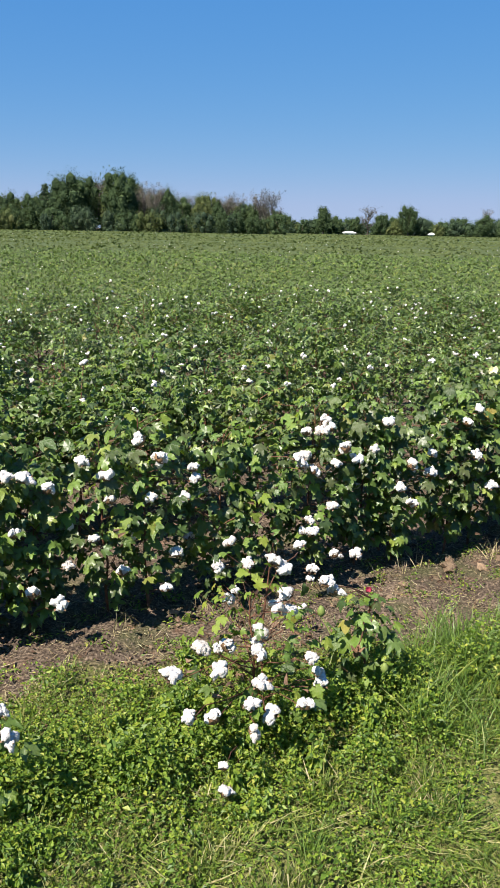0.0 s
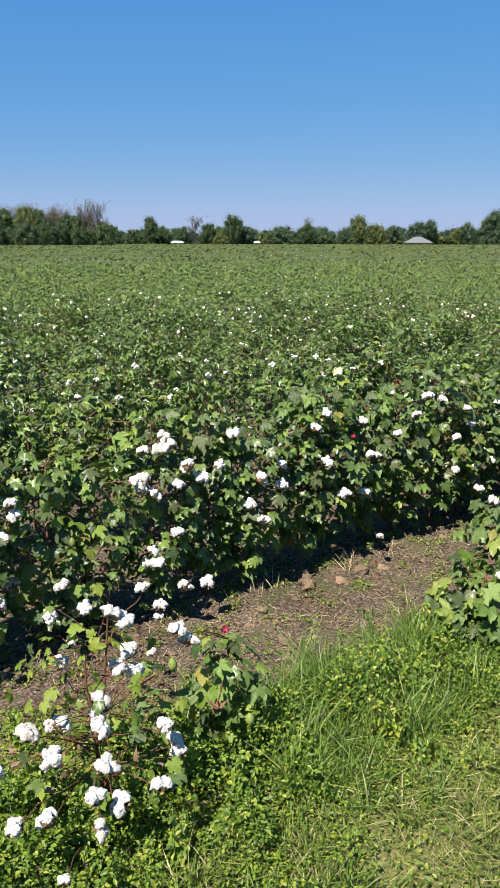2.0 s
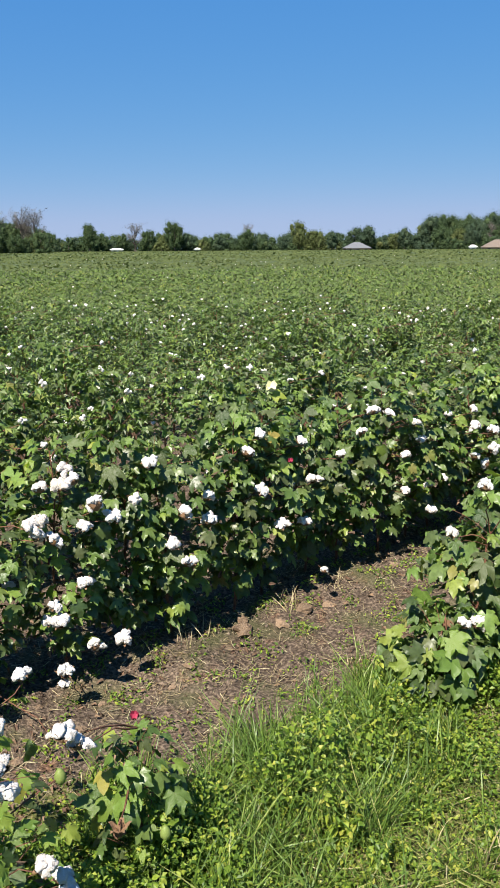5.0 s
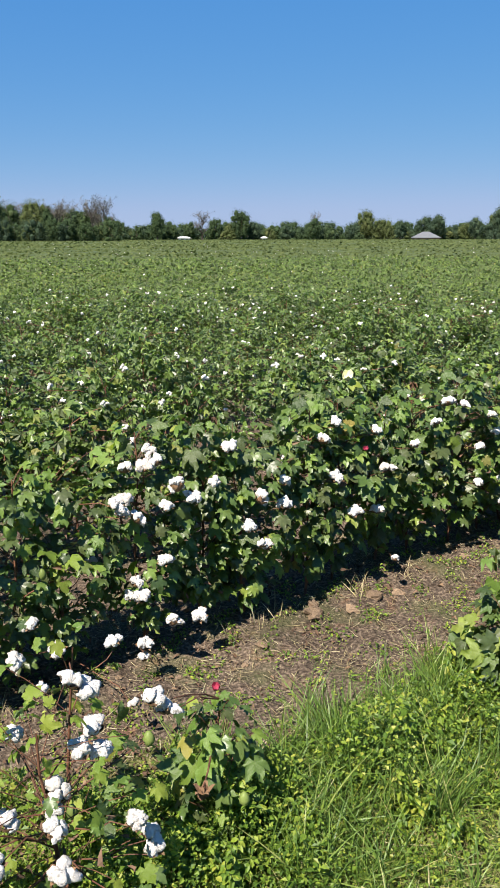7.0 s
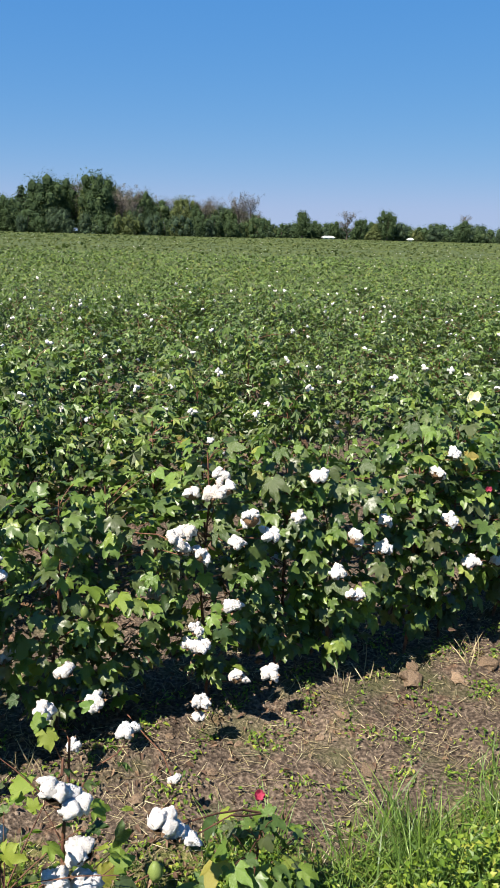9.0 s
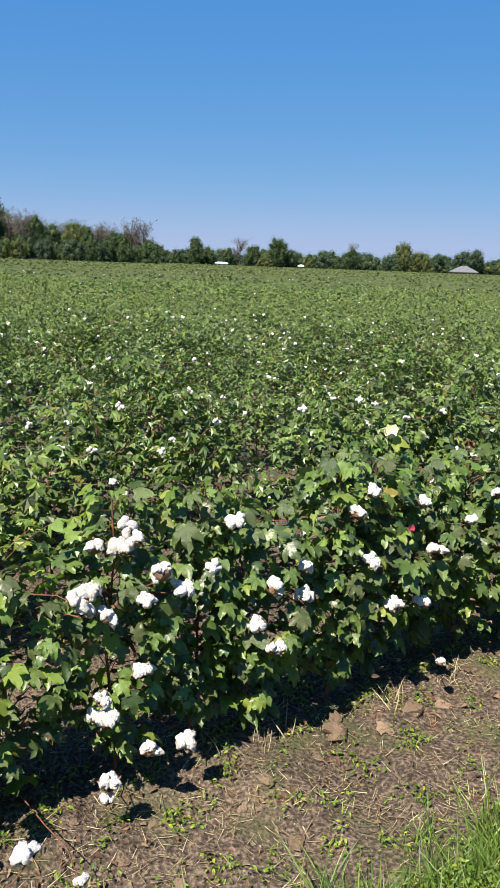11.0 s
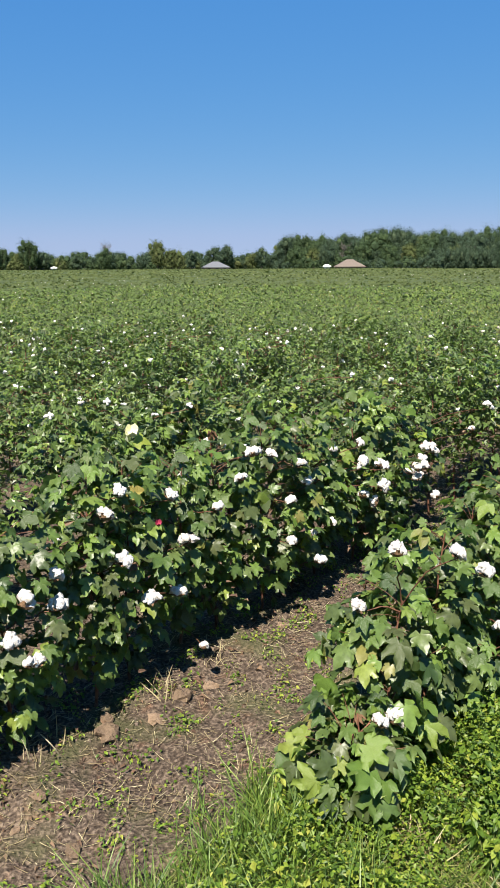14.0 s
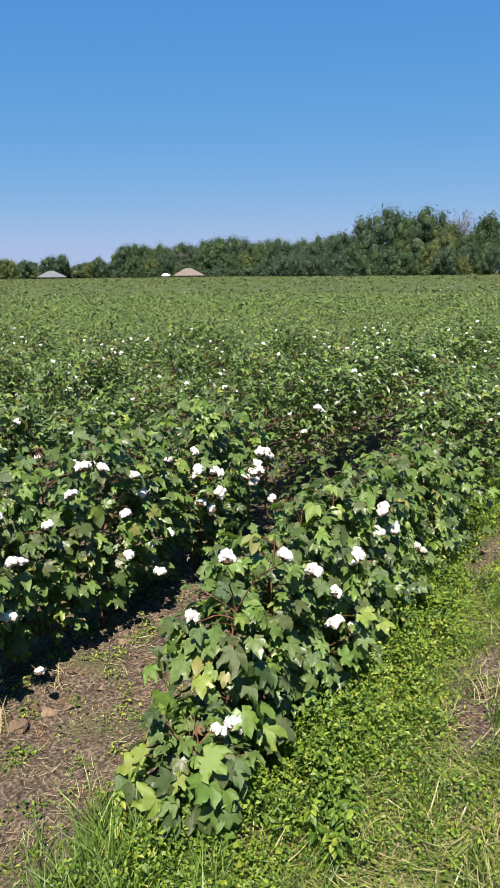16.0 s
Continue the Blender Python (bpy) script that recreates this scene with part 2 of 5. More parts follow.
# ---- mesh helpers ----
def mesh_of(name, verts, faces, mat, smooth=False):
    me = bpy.data.meshes.new(name)
    me.from_pydata(np.asarray(verts, dtype=float), [], faces if isinstance(faces, list) else np.asarray(faces).tolist())
    me.materials.append(mat)
    if smooth:
        me.polygons.foreach_set("use_smooth", np.ones(len(me.polygons), dtype=bool))
    me.update()
    return me


def part(name, me, parent, m=None, label=""):
    ob = new(name, me)
    ob.parent = parent
    if m is not None:
        ob.matrix_basis = m
    return tagged(ob, label) if label else ob


def joined(parts):
    """Several (verts, faces) as one."""
    vs, fs, k = [], [], 0
    for v, f in parts:
        vs.append(np.asarray(v, dtype=float))
        fs.append(np.asarray(f, dtype=int) + k)
        k += len(v)
    return np.concatenate(vs), np.concatenate(fs)


def turns(rx, ry, rz):
    """Rotation matrices for arrays of angles: first about x, then y, then z."""
    cx, sx, cy, sy, cz, sz = np.cos(rx), np.sin(rx), np.cos(ry), np.sin(ry), np.cos(rz), np.sin(rz)
    r = np.empty((len(rx), 3, 3))
    r[:, 0, 0], r[:, 0, 1], r[:, 0, 2] = cz * cy, cz * sy * sx - sz * cx, cz * sy * cx + sz * sx
    r[:, 1, 0], r[:, 1, 1], r[:, 1, 2] = sz * cy, sz * sy * sx + cz * cx, sz * sy * cx - cz * sx
    r[:, 2, 0], r[:, 2, 1], r[:, 2, 2] = -sy, cy * sx, cy * cx
    return r


def scattered(shape, rot, size, place):
    """One shape set down many times, as joined vertices and triangles."""
    v, f = np.asarray(shape[0], dtype=float), np.asarray(shape[1], dtype=int)
    size = np.asarray(size, dtype=float)
    if size.ndim == 1:
        size = np.repeat(size[:, None], 3, 1)
    vs = np.einsum("nij,nkj->nki", rot, v[None] * size[:, None, :]) + place[:, None, :]
    fs = f[None] + (np.arange(len(place)) * len(v))[:, None, None]
    return vs.reshape(-1, 3), fs.reshape(-1, f.shape[1])


def facing(normal, tip):
    """Rotations that turn +z to the normals and +y to the tips, as near as that allows."""
    z = normal / (np.linalg.norm(normal, axis=1)[:, None] + 1e-9)
    y = tip - z * np.sum(tip * z, 1)[:, None]
    y /= np.linalg.norm(y, axis=1)[:, None] + 1e-9
    return np.stack([np.cross(y, z), y, z], -1)


def leaf_turns(r, angle, outward, n, tilt=0.5):
    """Leaves that turn their faces to the sun: mostly up and sunward, a little outward, tips out and down."""
    out = np.stack([np.cos(angle), np.sin(angle), np.zeros(n)], 1)
    normal = np.array([0.0, 0.0, 0.62]) + 0.40 * np.array(SUN) + out * (outward * tilt)[:, None] + r.normal(0, 0.40, (n, 3))
    normal[:, 2] = np.maximum(normal[:, 2], 0.12)
    return facing(normal, out + r.normal(0, 0.35, (n, 3)))


def tube(points, r0, r1, sides=5):
    """A tapered limb along points, as vertices and triangles."""
    p = np.asarray(points, dtype=float)
    n = len(p)
    t = np.gradient(p, axis=0)
    t /= np.linalg.norm(t, axis=1)[:, None] + 1e-9
    ref = np.where(np.abs(t[:, 2:3]) > 0.9, np.array([[1.0, 0, 0]]), np.array([[0, 0, 1.0]]))
    a = np.cross(t, ref)
    a /= np.linalg.norm(a, axis=1)[:, None] + 1e-9
    b = np.cross(t, a)
    ang = np.arange(sides) * 6.28318 / sides
    r = np.linspace(r0, r1, n)[:, None, None]
    v = p[:, None] + r * (np.cos(ang)[None, :, None] * a[:, None] + np.sin(ang)[None, :, None] * b[:, None])
    f = []
    for i in range(n - 1):
        for k in range(sides):
            q0, q1, q2, q3 = i * sides + k, i * sides + (k + 1) % sides, (i + 1) * sides + (k + 1) % sides, (i + 1) * sides + k
            f += [(q0, q1, q2), (q0, q2, q3)]
    return v.reshape(-1, 3), np.array(f)


def bent(a, b, sag, n=5, wob=0.0, r=None):
    """A limb's line from a to b, bowed up by sag, with a little kink."""
    a, b = np.asarray(a, dtype=float), np.asarray(b, dtype=float)
    t = np.linspace(0, 1, n)[:, None]
    p = a + (b - a) * t
    p[:, 2] += sag * np.sin(t[:, 0] * 3.14159)
    if wob and r is not None:
        p[1:-1] += r.normal(0, wob, (n - 2, 3))
    return p


def lobed_leaf(lobes, droop, fold, fine=True, deep=0.0, seed=0):
    """A palmate leaf with broad pointed lobes, its stalk end at the origin, tip along +y, one unit long."""
    v, f = [(0, 0, 0)], []
    deg = [-104, -52, 0, 52, 104] if lobes == 5 else [-64, 0, 64]
    lens = [0.60, 0.86, 1.0, 0.86, 0.60] if lobes == 5 else [0.78, 1.0, 0.78]
    half = (21 if lobes == 5 else 27) - 5 * deep
    r = random.Random(seed)
    ph = [r.uniform(0, 6.283) for _ in range(3)]

    def at(a, rad, lift):
        wave = 0.05 * math.sin(3 * radians(a) + ph[0]) + 0.035 * math.sin(7 * radians(a) + ph[1])
        a, rad = radians(a + 5 * math.sin(ph[2] + a)), rad * (1 + 0.06 * math.sin(ph[1] + a * 0.05))
        return (rad * math.sin(a), rad * math.cos(a), lift + wave * rad - droop * rad * rad)

    sinus = []
    edge = [deg[0] - 48] + [(p + q) / 2 for p, q in zip(deg, deg[1:])] + [deg[-1] + 48]
    for i, a in enumerate(edge):
        rad = 0.34 if i in (0, len(edge) - 1) else (0.60 if lobes == 5 else 0.62) - 0.16 * deep
        sinus.append(len(v))
        v.append(at(a, rad, fold * 0.6))
    for i, (a, ln) in enumerate(zip(deg, lens)):
        s0, s1, k = sinus[i], sinus[i + 1], len(v)
        v += [at(a - half, 0.74 * ln, fold * 0.4), at(a, ln, -fold * 0.3), at(a + half, 0.74 * ln, fold * 0.4)]
        if fine:
            v += [at(a, 0.55 * ln, -fold * 0.6), at(a - half * 0.5, 0.88 * ln, fold * 0.12), at(a + half * 0.5, 0.88 * ln, fold * 0.12)]
            f += [(0, s0, k + 3), (s0, k, k + 3), (k, k + 4, k + 3), (k + 4, k + 1, k + 3), (k + 1, k + 5, k + 3), (k + 5, k + 2, k + 3), (k + 2, s1, k + 3), (s1, 0, k + 3)]
        else:
            f += [(0, s0, k), (0, k, k + 1), (0, k + 1, k + 2), (0, k + 2, s1)]
    return np.array(v), np.array(f)


def blade(length, width, curl, joints=3):
    """A blade of grass standing along +z, bowing towards +y."""
    v, f = [], []
    for i in range(joints + 1):
        t = i / joints
        y, z = curl * length * t * t, length * t * (1 - 0.35 * abs(curl) * t)
        w = width * (1 - t) ** 0.6 * 0.5
        v += [(-w, y, z), (w, y, z)] if i < joints else [(0, y, z)]
    for i in range(joints - 1):
        a = 2 * i
        f += [(a, a + 1, a + 3), (a, a + 3, a + 2)]
    a = 2 * (joints - 1)
    f.append((a, a + 1, a + 2))
    return np.array(v), np.array(f)


def oval_leaf(fold=0.25, droop=0.3):
    """A small folded oval leaflet along +y, one unit long."""
    v = [(0, 0, 0), (-0.26, 0.38, fold * 0.26), (0, 0.42, -droop * 0.1), (0.26, 0.38, fold * 0.26), (-0.2, 0.74, fold * 0.1 - droop * 0.4), (0.2, 0.74, fold * 0.1 - droop * 0.4), (0, 1, -droop)]
    f = [(0, 2, 1), (0, 3, 2), (1, 2, 4), (2, 3, 5), (2, 6, 4), (2, 5, 6)]
    return np.array(v), np.array(f)


def folded_leaf():
    """The smallest leaflet: two triangles folded along the midrib."""
    return np.array([(0, 0, 0), (-0.33, 0.5, 0.14), (0, 1, -0.12), (0.33, 0.5, 0.14)]), np.array([(0, 2, 1), (0, 3, 2)])


def ball(level, seed, rough, squash=(1, 1, 1)):
    """A lumpy ball, as vertices and triangles."""
    bm = bmesh.new()
    bmesh.ops.create_icosphere(bm, subdivisions=level, radius=1.0)
    off = Vector((seed * 3.7, seed * 1.3, seed * 7.1))
    v = []
    for vert in bm.verts:
        k = 1 + rough * noise.noise(vert.co * 1.7 + off) + 0.5 * rough * noise.noise(vert.co * 4.1 + off)
        v.append((vert.co.x * k * squash[0], vert.co.y * k * squash[1], vert.co.z * k * squash[2]))
    f = [tuple(x.index for x in face.verts) for face in bm.faces]
    bm.free()
    return np.array(v), np.array(f)


# ---- the ground: one sheet to the horizon ----
def steps(lo, hi, fine, far):
    """Positions: evenly fine between lo and hi, ever coarser outside, out to far."""
    mid = list(np.arange(lo, hi, fine))
    out, d = [], fine
    while not out or out[-1] < far:
        d *= 1.32
        out.append((out[-1] if out else 0) + d)
    return np.array([lo - o for o in out[::-1]] + mid + [mid[-1] + o for o in out])


def build_ground():
    us, ss = steps(-1.2, 6.8, 0.035, 2600), steps(0.8, 3.3, 0.03, 2600)
    u, s = np.meshgrid(us, ss)
    z = ground_z(u, s)
    x, y = u * CU - s * SU, u * SU + s * CU
    v = np.stack([x, y, z], -1).reshape(-1, 3)
    nu = len(us)
    i = (np.arange(len(ss) - 1)[:, None] * nu + np.arange(nu - 1)[None]).reshape(-1)
    me = mesh_of("ground", v, np.stack([i, i + 1, i + nu + 1, i + nu], 1), ground_mat, True)
    turf = np.clip((grass_edge(u) - s) / 0.25 + 0.35, -0.4, 1).reshape(-1)
    turf = turf - 1.3 * bare_patch(u, s).reshape(-1)
    a = me.attributes.new("turf", "FLOAT", "POINT")
    a.data.foreach_set("value", turf.astype(np.float32))
    tagged(new("ground", me), "brown clay soil of a field turning to mown grass at its margin", "ground", kind="structure")


build_ground()

# ---- cotton: shared pieces ----
def coarse_leaf(droop):
    """The lobed leaf in ten triangles."""
    v, f, k = [(0, 0, 0)], [], 1
    deg, lens = (-108, -54, 0, 54, 108), (0.62, 0.86, 1.0, 0.86, 0.62)
    for i, (a, ln) in enumerate(zip(deg, lens)):
        for da, rad in ((-27, 0.62), (0, ln), (27, 0.62)):
            if da == -28 and i:
                continue
            t = radians(a + da)
            v.append((rad * math.sin(t), rad * math.cos(t), (0.09 if da else -0.06) - droop * rad * rad))
    for i in range(5):
        f += [(0, 1 + 2 * i, 2 + 2 * i), (0, 2 + 2 * i, 3 + 2 * i)]
    return np.array(v), np.array(f)


LEAVES = [mesh_of("leaf", *lobed_leaf(5, d, fo, True, dp, k), leaf_near, True) for k, (d, fo, dp) in enumerate(((0.25, 0.16, 0.3), (0.45, 0.22, 0.5), (0.12, 0.2, 0.2), (0.7, 0.26, 0.4), (0.35, 0.14, 0.9)))]
LEAVES += [mesh_of("leaf", *lobed_leaf(3, d, fo, True, 0.0, k + 9), leaf_near, True) for k, (d, fo) in enumerate(((0.3, 0.14), (0.6, 0.24), (0.9, 0.3)))]
LIMES = [mesh_of("leaf", *lobed_leaf(n, d, 0.16, True, 0.1, 30 + k), lime_leaf, True) for k, (n, d) in enumerate(((5, 0.3), (3, 0.4), (5, 0.6)))]
WITHERED = mesh_of("withered_leaf", *lobed_leaf(5, 0.9, 0.45, True, 0.0, 5), brown_leaf, True)
YELLOWED = mesh_of("yellow_leaf", *lobed_leaf(5, 0.4, 0.15), yellow_leaf)


def lint_shape(seed, level, hang):
    """Open cotton: four or five soft locks, each a drop that swells from one point and hangs a little, one unit across."""
    r = random.Random(seed)
    locks, count = [], r.choice((4, 4, 5))
    for k in range(count):
        a = k * 6.283 / count + r.uniform(-0.3, 0.3)
        long = r.uniform(0.30, 0.40) * (1.25 if hang and k < 2 else 1.0)
        v, f = ball(level, seed + k * 0.31, 0.42, (0.22 + r.uniform(0, 0.06), 0.21 + r.uniform(0, 0.05), long))
        v[:, :2] *= (0.72 + 0.55 * np.clip(v[:, 2:3] / long * 0.5 + 0.5, 0, 1))
        lean = r.uniform(0.75, 1.5) + (0.55 if hang and k < 2 else 0.0)
        m = pose(0, 0, 0, 0, math.degrees(lean), math.degrees(a))
        w = np.array([m @ Vector((p[0], p[1], p[2] + long * 0.62)) for p in v])
        w[:, 2] += 0.02 + r.uniform(-0.05, 0.08) - 0.35 * np.hypot(w[:, 0], w[:, 1]) ** 2
        locks.append((w, f))
    return joined(locks)


LINTS = [mesh_of("lint", *lint_shape(s, 3, s == 2), lint_mat, True) for s in range(6)]
LINTS_FAR = [mesh_of("lint", *lint_shape(s + 20, 1, s == 2), lint_mat, True) for s in range(3)]


def bur_shape(seed):
    """The dry open husk below the lint: pointed curling valves."""
    r = random.Random(seed)
    out = []
    for k in range(5):
        a = k * 6.283 / 5 + r.uniform(-0.2, 0.2)
        v = np.array([(0, -0.08, -0.28), (0, 0.08, -0.28), (0.26, -0.17, -0.2), (0.26, 0.17, -0.2), (0.47, -0.09, 0.0), (0.47, 0.09, 0.0), (0.6, 0, -0.03 + r.uniform(-0.1, 0.12)), (0.28, 0, -0.25)])
        f = np.array([(0, 7, 2), (0, 1, 7), (1, 3, 7), (2, 7, 4), (7, 3, 5), (7, 5, 4), (4, 5, 6)])
        c, s = math.cos(a), math.sin(a)
        out.append((np.stack([v[:, 0] * c - v[:, 1] * s, v[:, 0] * s + v[:, 1] * c, v[:, 2]], 1), f))
    return joined(out)


BURS = [mesh_of("boll", *bur_shape(s), bur_mat) for s in range(3)]
gv, gf = ball(2, 5, 0.12, (0.42, 0.42, 0.55))
gv[:, :2] *= (1 - 0.35 * np.clip(gv[:, 2:3], 0, 1))
GREEN_BOLL = mesh_of("green_boll", gv, gf, green_boll_mat, True)


def petals(mat, name):
    out = []
    for k in range(5):
        v, f = oval_leaf(0.5, -0.5)
        m = pose(0, 0, 0, 38, 0, k * 72)
        out.append((np.array([m @ Vector((p[0] * 1.7, p[1], p[2])) for p in v]), f))
    return mesh_of(name, *joined(out), mat)


PINK, CREAM = petals(pink_petal, "flower"), petals(cream_petal, "flower")


def local(root, u, s, z):
    return np.array(plan(u, s, z)) - np.array(root)


def set_pose(place, rot, size):
    m = Matrix([list(row) for row in rot]).to_4x4()
    return Matrix.Translation(place) @ m @ Matrix.Diagonal((size, size, size, 1))


def hides(p, spots):
    """True where a leaf would lie right over an open boll at the sunny outer side, where the lint has pushed it away."""
    out = np.array([SU * 0.78, -CU * 0.78, 0.62])
    for q, fixed in spots:
        d = p - q
        if fixed and d @ out > -0.02 and np.linalg.norm(d - out * (d @ out)) < 0.05:
            return True
    return False


def cotton_plant(u, s, h, seed, bolls=(), leaves=52, spread=0.33, loose=4, label="", low=0.22, leaf_size=1.0, greens=1, lean=(0.0, 0.0), inner=0, foot=0.36, lime=0.06, dry=0, husks=()):
    """A cotton plant with its stem, single leaves and open bolls; bolls: (u, s, z) where lint hangs."""
    r = np.random.default_rng(seed)
    z0 = float(ground_z(np.array(u), np.array(s))) - 0.01
    root = new("cotton_plant")
    root.matrix_basis = Matrix.Translation(plan(u, s, z0))
    base = plan(u, s, z0)
    top = np.array([lean[0] + r.normal(0, 0.03), lean[1] + r.normal(0, 0.03), h * 0.93])
    line = bent((0, 0, -0.03), top, 0, 7, 0.008, r)
    wood = [tube(line, 0.0072, 0.0024, 6)]

    def stem_at(z):
        k = float(np.clip(z / (h * 0.93), 0.05, 0.97))
        return np.array([np.interp(k, np.linspace(0, 1, 7), line[:, i]) for i in range(3)])

    spots = [(local(base, *b), True) for b in bolls]
    for _ in range(loose):
        a, z = r.uniform(0, 6.283), h * r.uniform(0.3, 0.92)
        rad = spread * r.uniform(0.4, 0.95)
        spots.append((np.array([rad * math.cos(a) + lean[0] * z / h, rad * math.sin(a) + lean[1] * z / h, z]), False))
    for p, _ in spots:
        start = stem_at(max(0.06, p[2] - r.uniform(0.02, 0.16)))
        wood.append(tube(bent(start, p + np.array([0, 0, -0.02]), 0.02, 5, 0.006, r), 0.0027, 0.0016, 4))
    for b in husks:
        p = local(base, *b)
        wood.append(tube(bent(stem_at(p[2] - 0.05), p, 0.02, 5, 0.006, r), 0.0036, 0.002, 4))
        part("boll", BURS[0], root, Matrix.Translation(p) @ Matrix.Diagonal((0.05, 0.05, 0.05, 1)), "dry brown husk without lint")
        part("leaf", WITHERED, root, Matrix.Translation(p + np.array([0.0, 0.0, -0.03])) @ Euler((2.2, 0.3, 0.5)).to_matrix().to_4x4() @ Matrix.Diagonal((0.026, 0.026, 0.026, 1)))
    for p, fixed in spots:
        size = r.uniform(0.048, 0.067) if fixed else r.uniform(0.042, 0.058)
        size *= 0.74 if p[2] < 0.17 else 1.0
        tip = r.normal(0, 0.45, 2)
        m = Matrix.Translation(p) @ Euler((tip[0], tip[1], r.uniform(0, 6.283))).to_matrix().to_4x4() @ Matrix.Diagonal((size, size, size, 1))
        boll = part("boll", BURS[int(r.integers(3))], root, m, "dry brown husk holding white lint")
        part("lint", LINTS[int(r.integers(6))], boll, None, "fluffy white cotton")
    for _ in range(greens):
        a, z, rad = r.uniform(0, 6.283), h * r.uniform(0.35, 0.8), spread * r.uniform(0.5, 0.9)
        p = np.array([rad * math.cos(a), rad * math.sin(a), z])
        wood.append(tube(bent(stem_at(z - 0.08), p, 0.01, 4), 0.003, 0.002, 4))
        part("green_boll", GREEN_BOLL, root, Matrix.Translation(p) @ Matrix.Diagonal((0.034, 0.034, 0.04, 1)))
    for k in range(leaves):
        t = (k + r.uniform(0, 1)) / leaves
        z = h * (low + (1.0 - low) * t ** 0.85)
        wide = spread * (1.0 - 0.55 * max(0, t - 0.45) / 0.55) * (foot + (1 - foot) * min(1, t * 1.9))
        a = k * 2.39996 + r.normal(0, 0.3)
        rad = wide * math.sqrt(r.uniform(0.12, 1.0))
        stalk = np.array([rad * math.cos(a) + lean[0] * z / h, rad * math.sin(a) + lean[1] * z / h, z + r.normal(0, 0.02)])
        size = leaf_size * r.uniform(0.032, 0.066) * (1.0 if t < 0.8 else 0.82)
        turn = leaf_turns(r, np.array([a + r.normal(0, 0.5)]), np.array([rad / spread]), 1)[0]
        if k % 3 == 0:
            wood.append(tube(bent(stem_at(z - r.uniform(0.02, 0.12)), stalk, 0.012, 4), 0.0017, 0.0011, 3))
        pick = r.uniform(0, 1)
        if pick > 0.985:
            size *= 0.6
        me = WITHERED if pick > 0.985 else YELLOWED if pick > 0.98 else LIMES[int(r.integers(3))] if pick < lime else LEAVES[int(r.integers(len(LEAVES)))]
        if hides(stalk + turn[:, 1] * size * 0.4, spots):
            continue
        part("leaf", me, root, set_pose(stalk, turn, size))
    if inner:
        t = r.uniform(0.18, 0.92, inner)
        a, rad = r.uniform(0, 6.283, inner), spread * np.sqrt(r.uniform(0.1, 1, inner)) * (1 - 0.5 * np.clip(t - 0.45, 0, 1) / 0.55) * (foot + (1 - foot) * np.clip(t * 1.9, 0, 1))
        spot = np.stack([rad * np.cos(a), rad * np.sin(a), h * t], 1)
        keep = np.array([not hides(q, spots) for q in spot])
        a, rad, spot, inner = a[keep], rad[keep], spot[keep], int(keep.sum())
        v, f = scattered(lobed_leaf(5, 0.45, 0.14, True, 0.3, seed), leaf_turns(r, a, rad / spread, inner), leaf_size * r.uniform(0.026, 0.058, inner), spot)
        part("inner_foliage", mesh_of("inner_foliage", v, f, leaf_joined, True), root)["kind"] = "stuff"
    if dry:
        hub = np.stack([r.normal(0, spread * 0.35, 7), r.normal(0, spread * 0.35, 7), h * r.uniform(0.12, 0.75, 7)], 1)
        spot = np.repeat(hub, dry // 7 + 1, 0)[:dry] + r.normal(0, 0.06, (dry, 3))
        v, f = scattered(oval_leaf(0.9, 0.7), turns(r.uniform(0, 6, dry), r.uniform(0, 6, dry), r.uniform(0, 6, dry)), r.uniform(0.014, 0.036, dry), spot)
        part("dead_leaves", mesh_of("dead_leaves", v, f, litter_leaf), root, None, "shrivelled brown leaves caught among the branches")["kind"] = "stuff"
    part("stem", mesh_of("stem", *joined(wood), stem_mat, True), root, None, "reddish brown woody stem")
    return tagged(root, label or "leafy green cotton plant with open white bolls", "cotton plant", "cotton plants in rows")


def flower(root, u, s, z, me, size, label):
    p = local(root.matrix_basis.translation, u, s, z)
    part("flower", me, root, Matrix.Translation(p) @ Euler((0.5, -0.4, 0.3)).to_matrix().to_4x4() @ Matrix.Diagonal((size, size, size, 1)), label)


# ---- row A: the ragged outer row, with a gap where the soil lies open ----
cotton_plant(1.12, 2.06, 0.62, 101, [
    (0.77, 1.95, 0.37), (0.78, 1.82, 0.30), (0.86, 1.72, 0.08), (0.87, 1.76, 0.14), (0.87, 1.85, 0.25), (0.89, 2.0, 0.41), (0.92, 1.92, 0.37),
    (0.98, 1.8, 0.30), (0.98, 2.0, 0.40), (0.99, 1.8, 0.20), (1.05, 1.8, 0.25), (1.06, 1.9, 0.30), (1.06, 1.92, 0.39), (1.09, 2.0, 0.38), (1.10, 2.0, 0.42),
    (1.15, 1.76, 0.28), (1.16, 2.0, 0.51), (1.21, 2.0, 0.48), (1.21, 2.02, 0.53), (1.23, 1.88, 0.36), (1.29, 1.9, 0.24), (1.29, 1.92, 0.27)],
    leaves=120, spread=0.31, loose=2, greens=1, inner=24, leaf_size=0.64, foot=0.6, low=0.12, lime=0.6, dry=40, label="sprawling half-bare cotton plant with many open white bolls")
side = cotton_plant(1.58, 2.07, 0.46, 102, [(1.35, 2.0, 0.56), (1.39, 2.0, 0.52)], husks=[(1.42, 1.89, 0.35)], leaves=64, spread=0.16, loose=0, low=0.10, leaf_size=0.84, inner=16, lime=0.2, label="small dark green cotton plant with a pink flower")
flower(side, 1.64, 2.155, 0.40, PINK, 0.023, "pink wilted bloom")
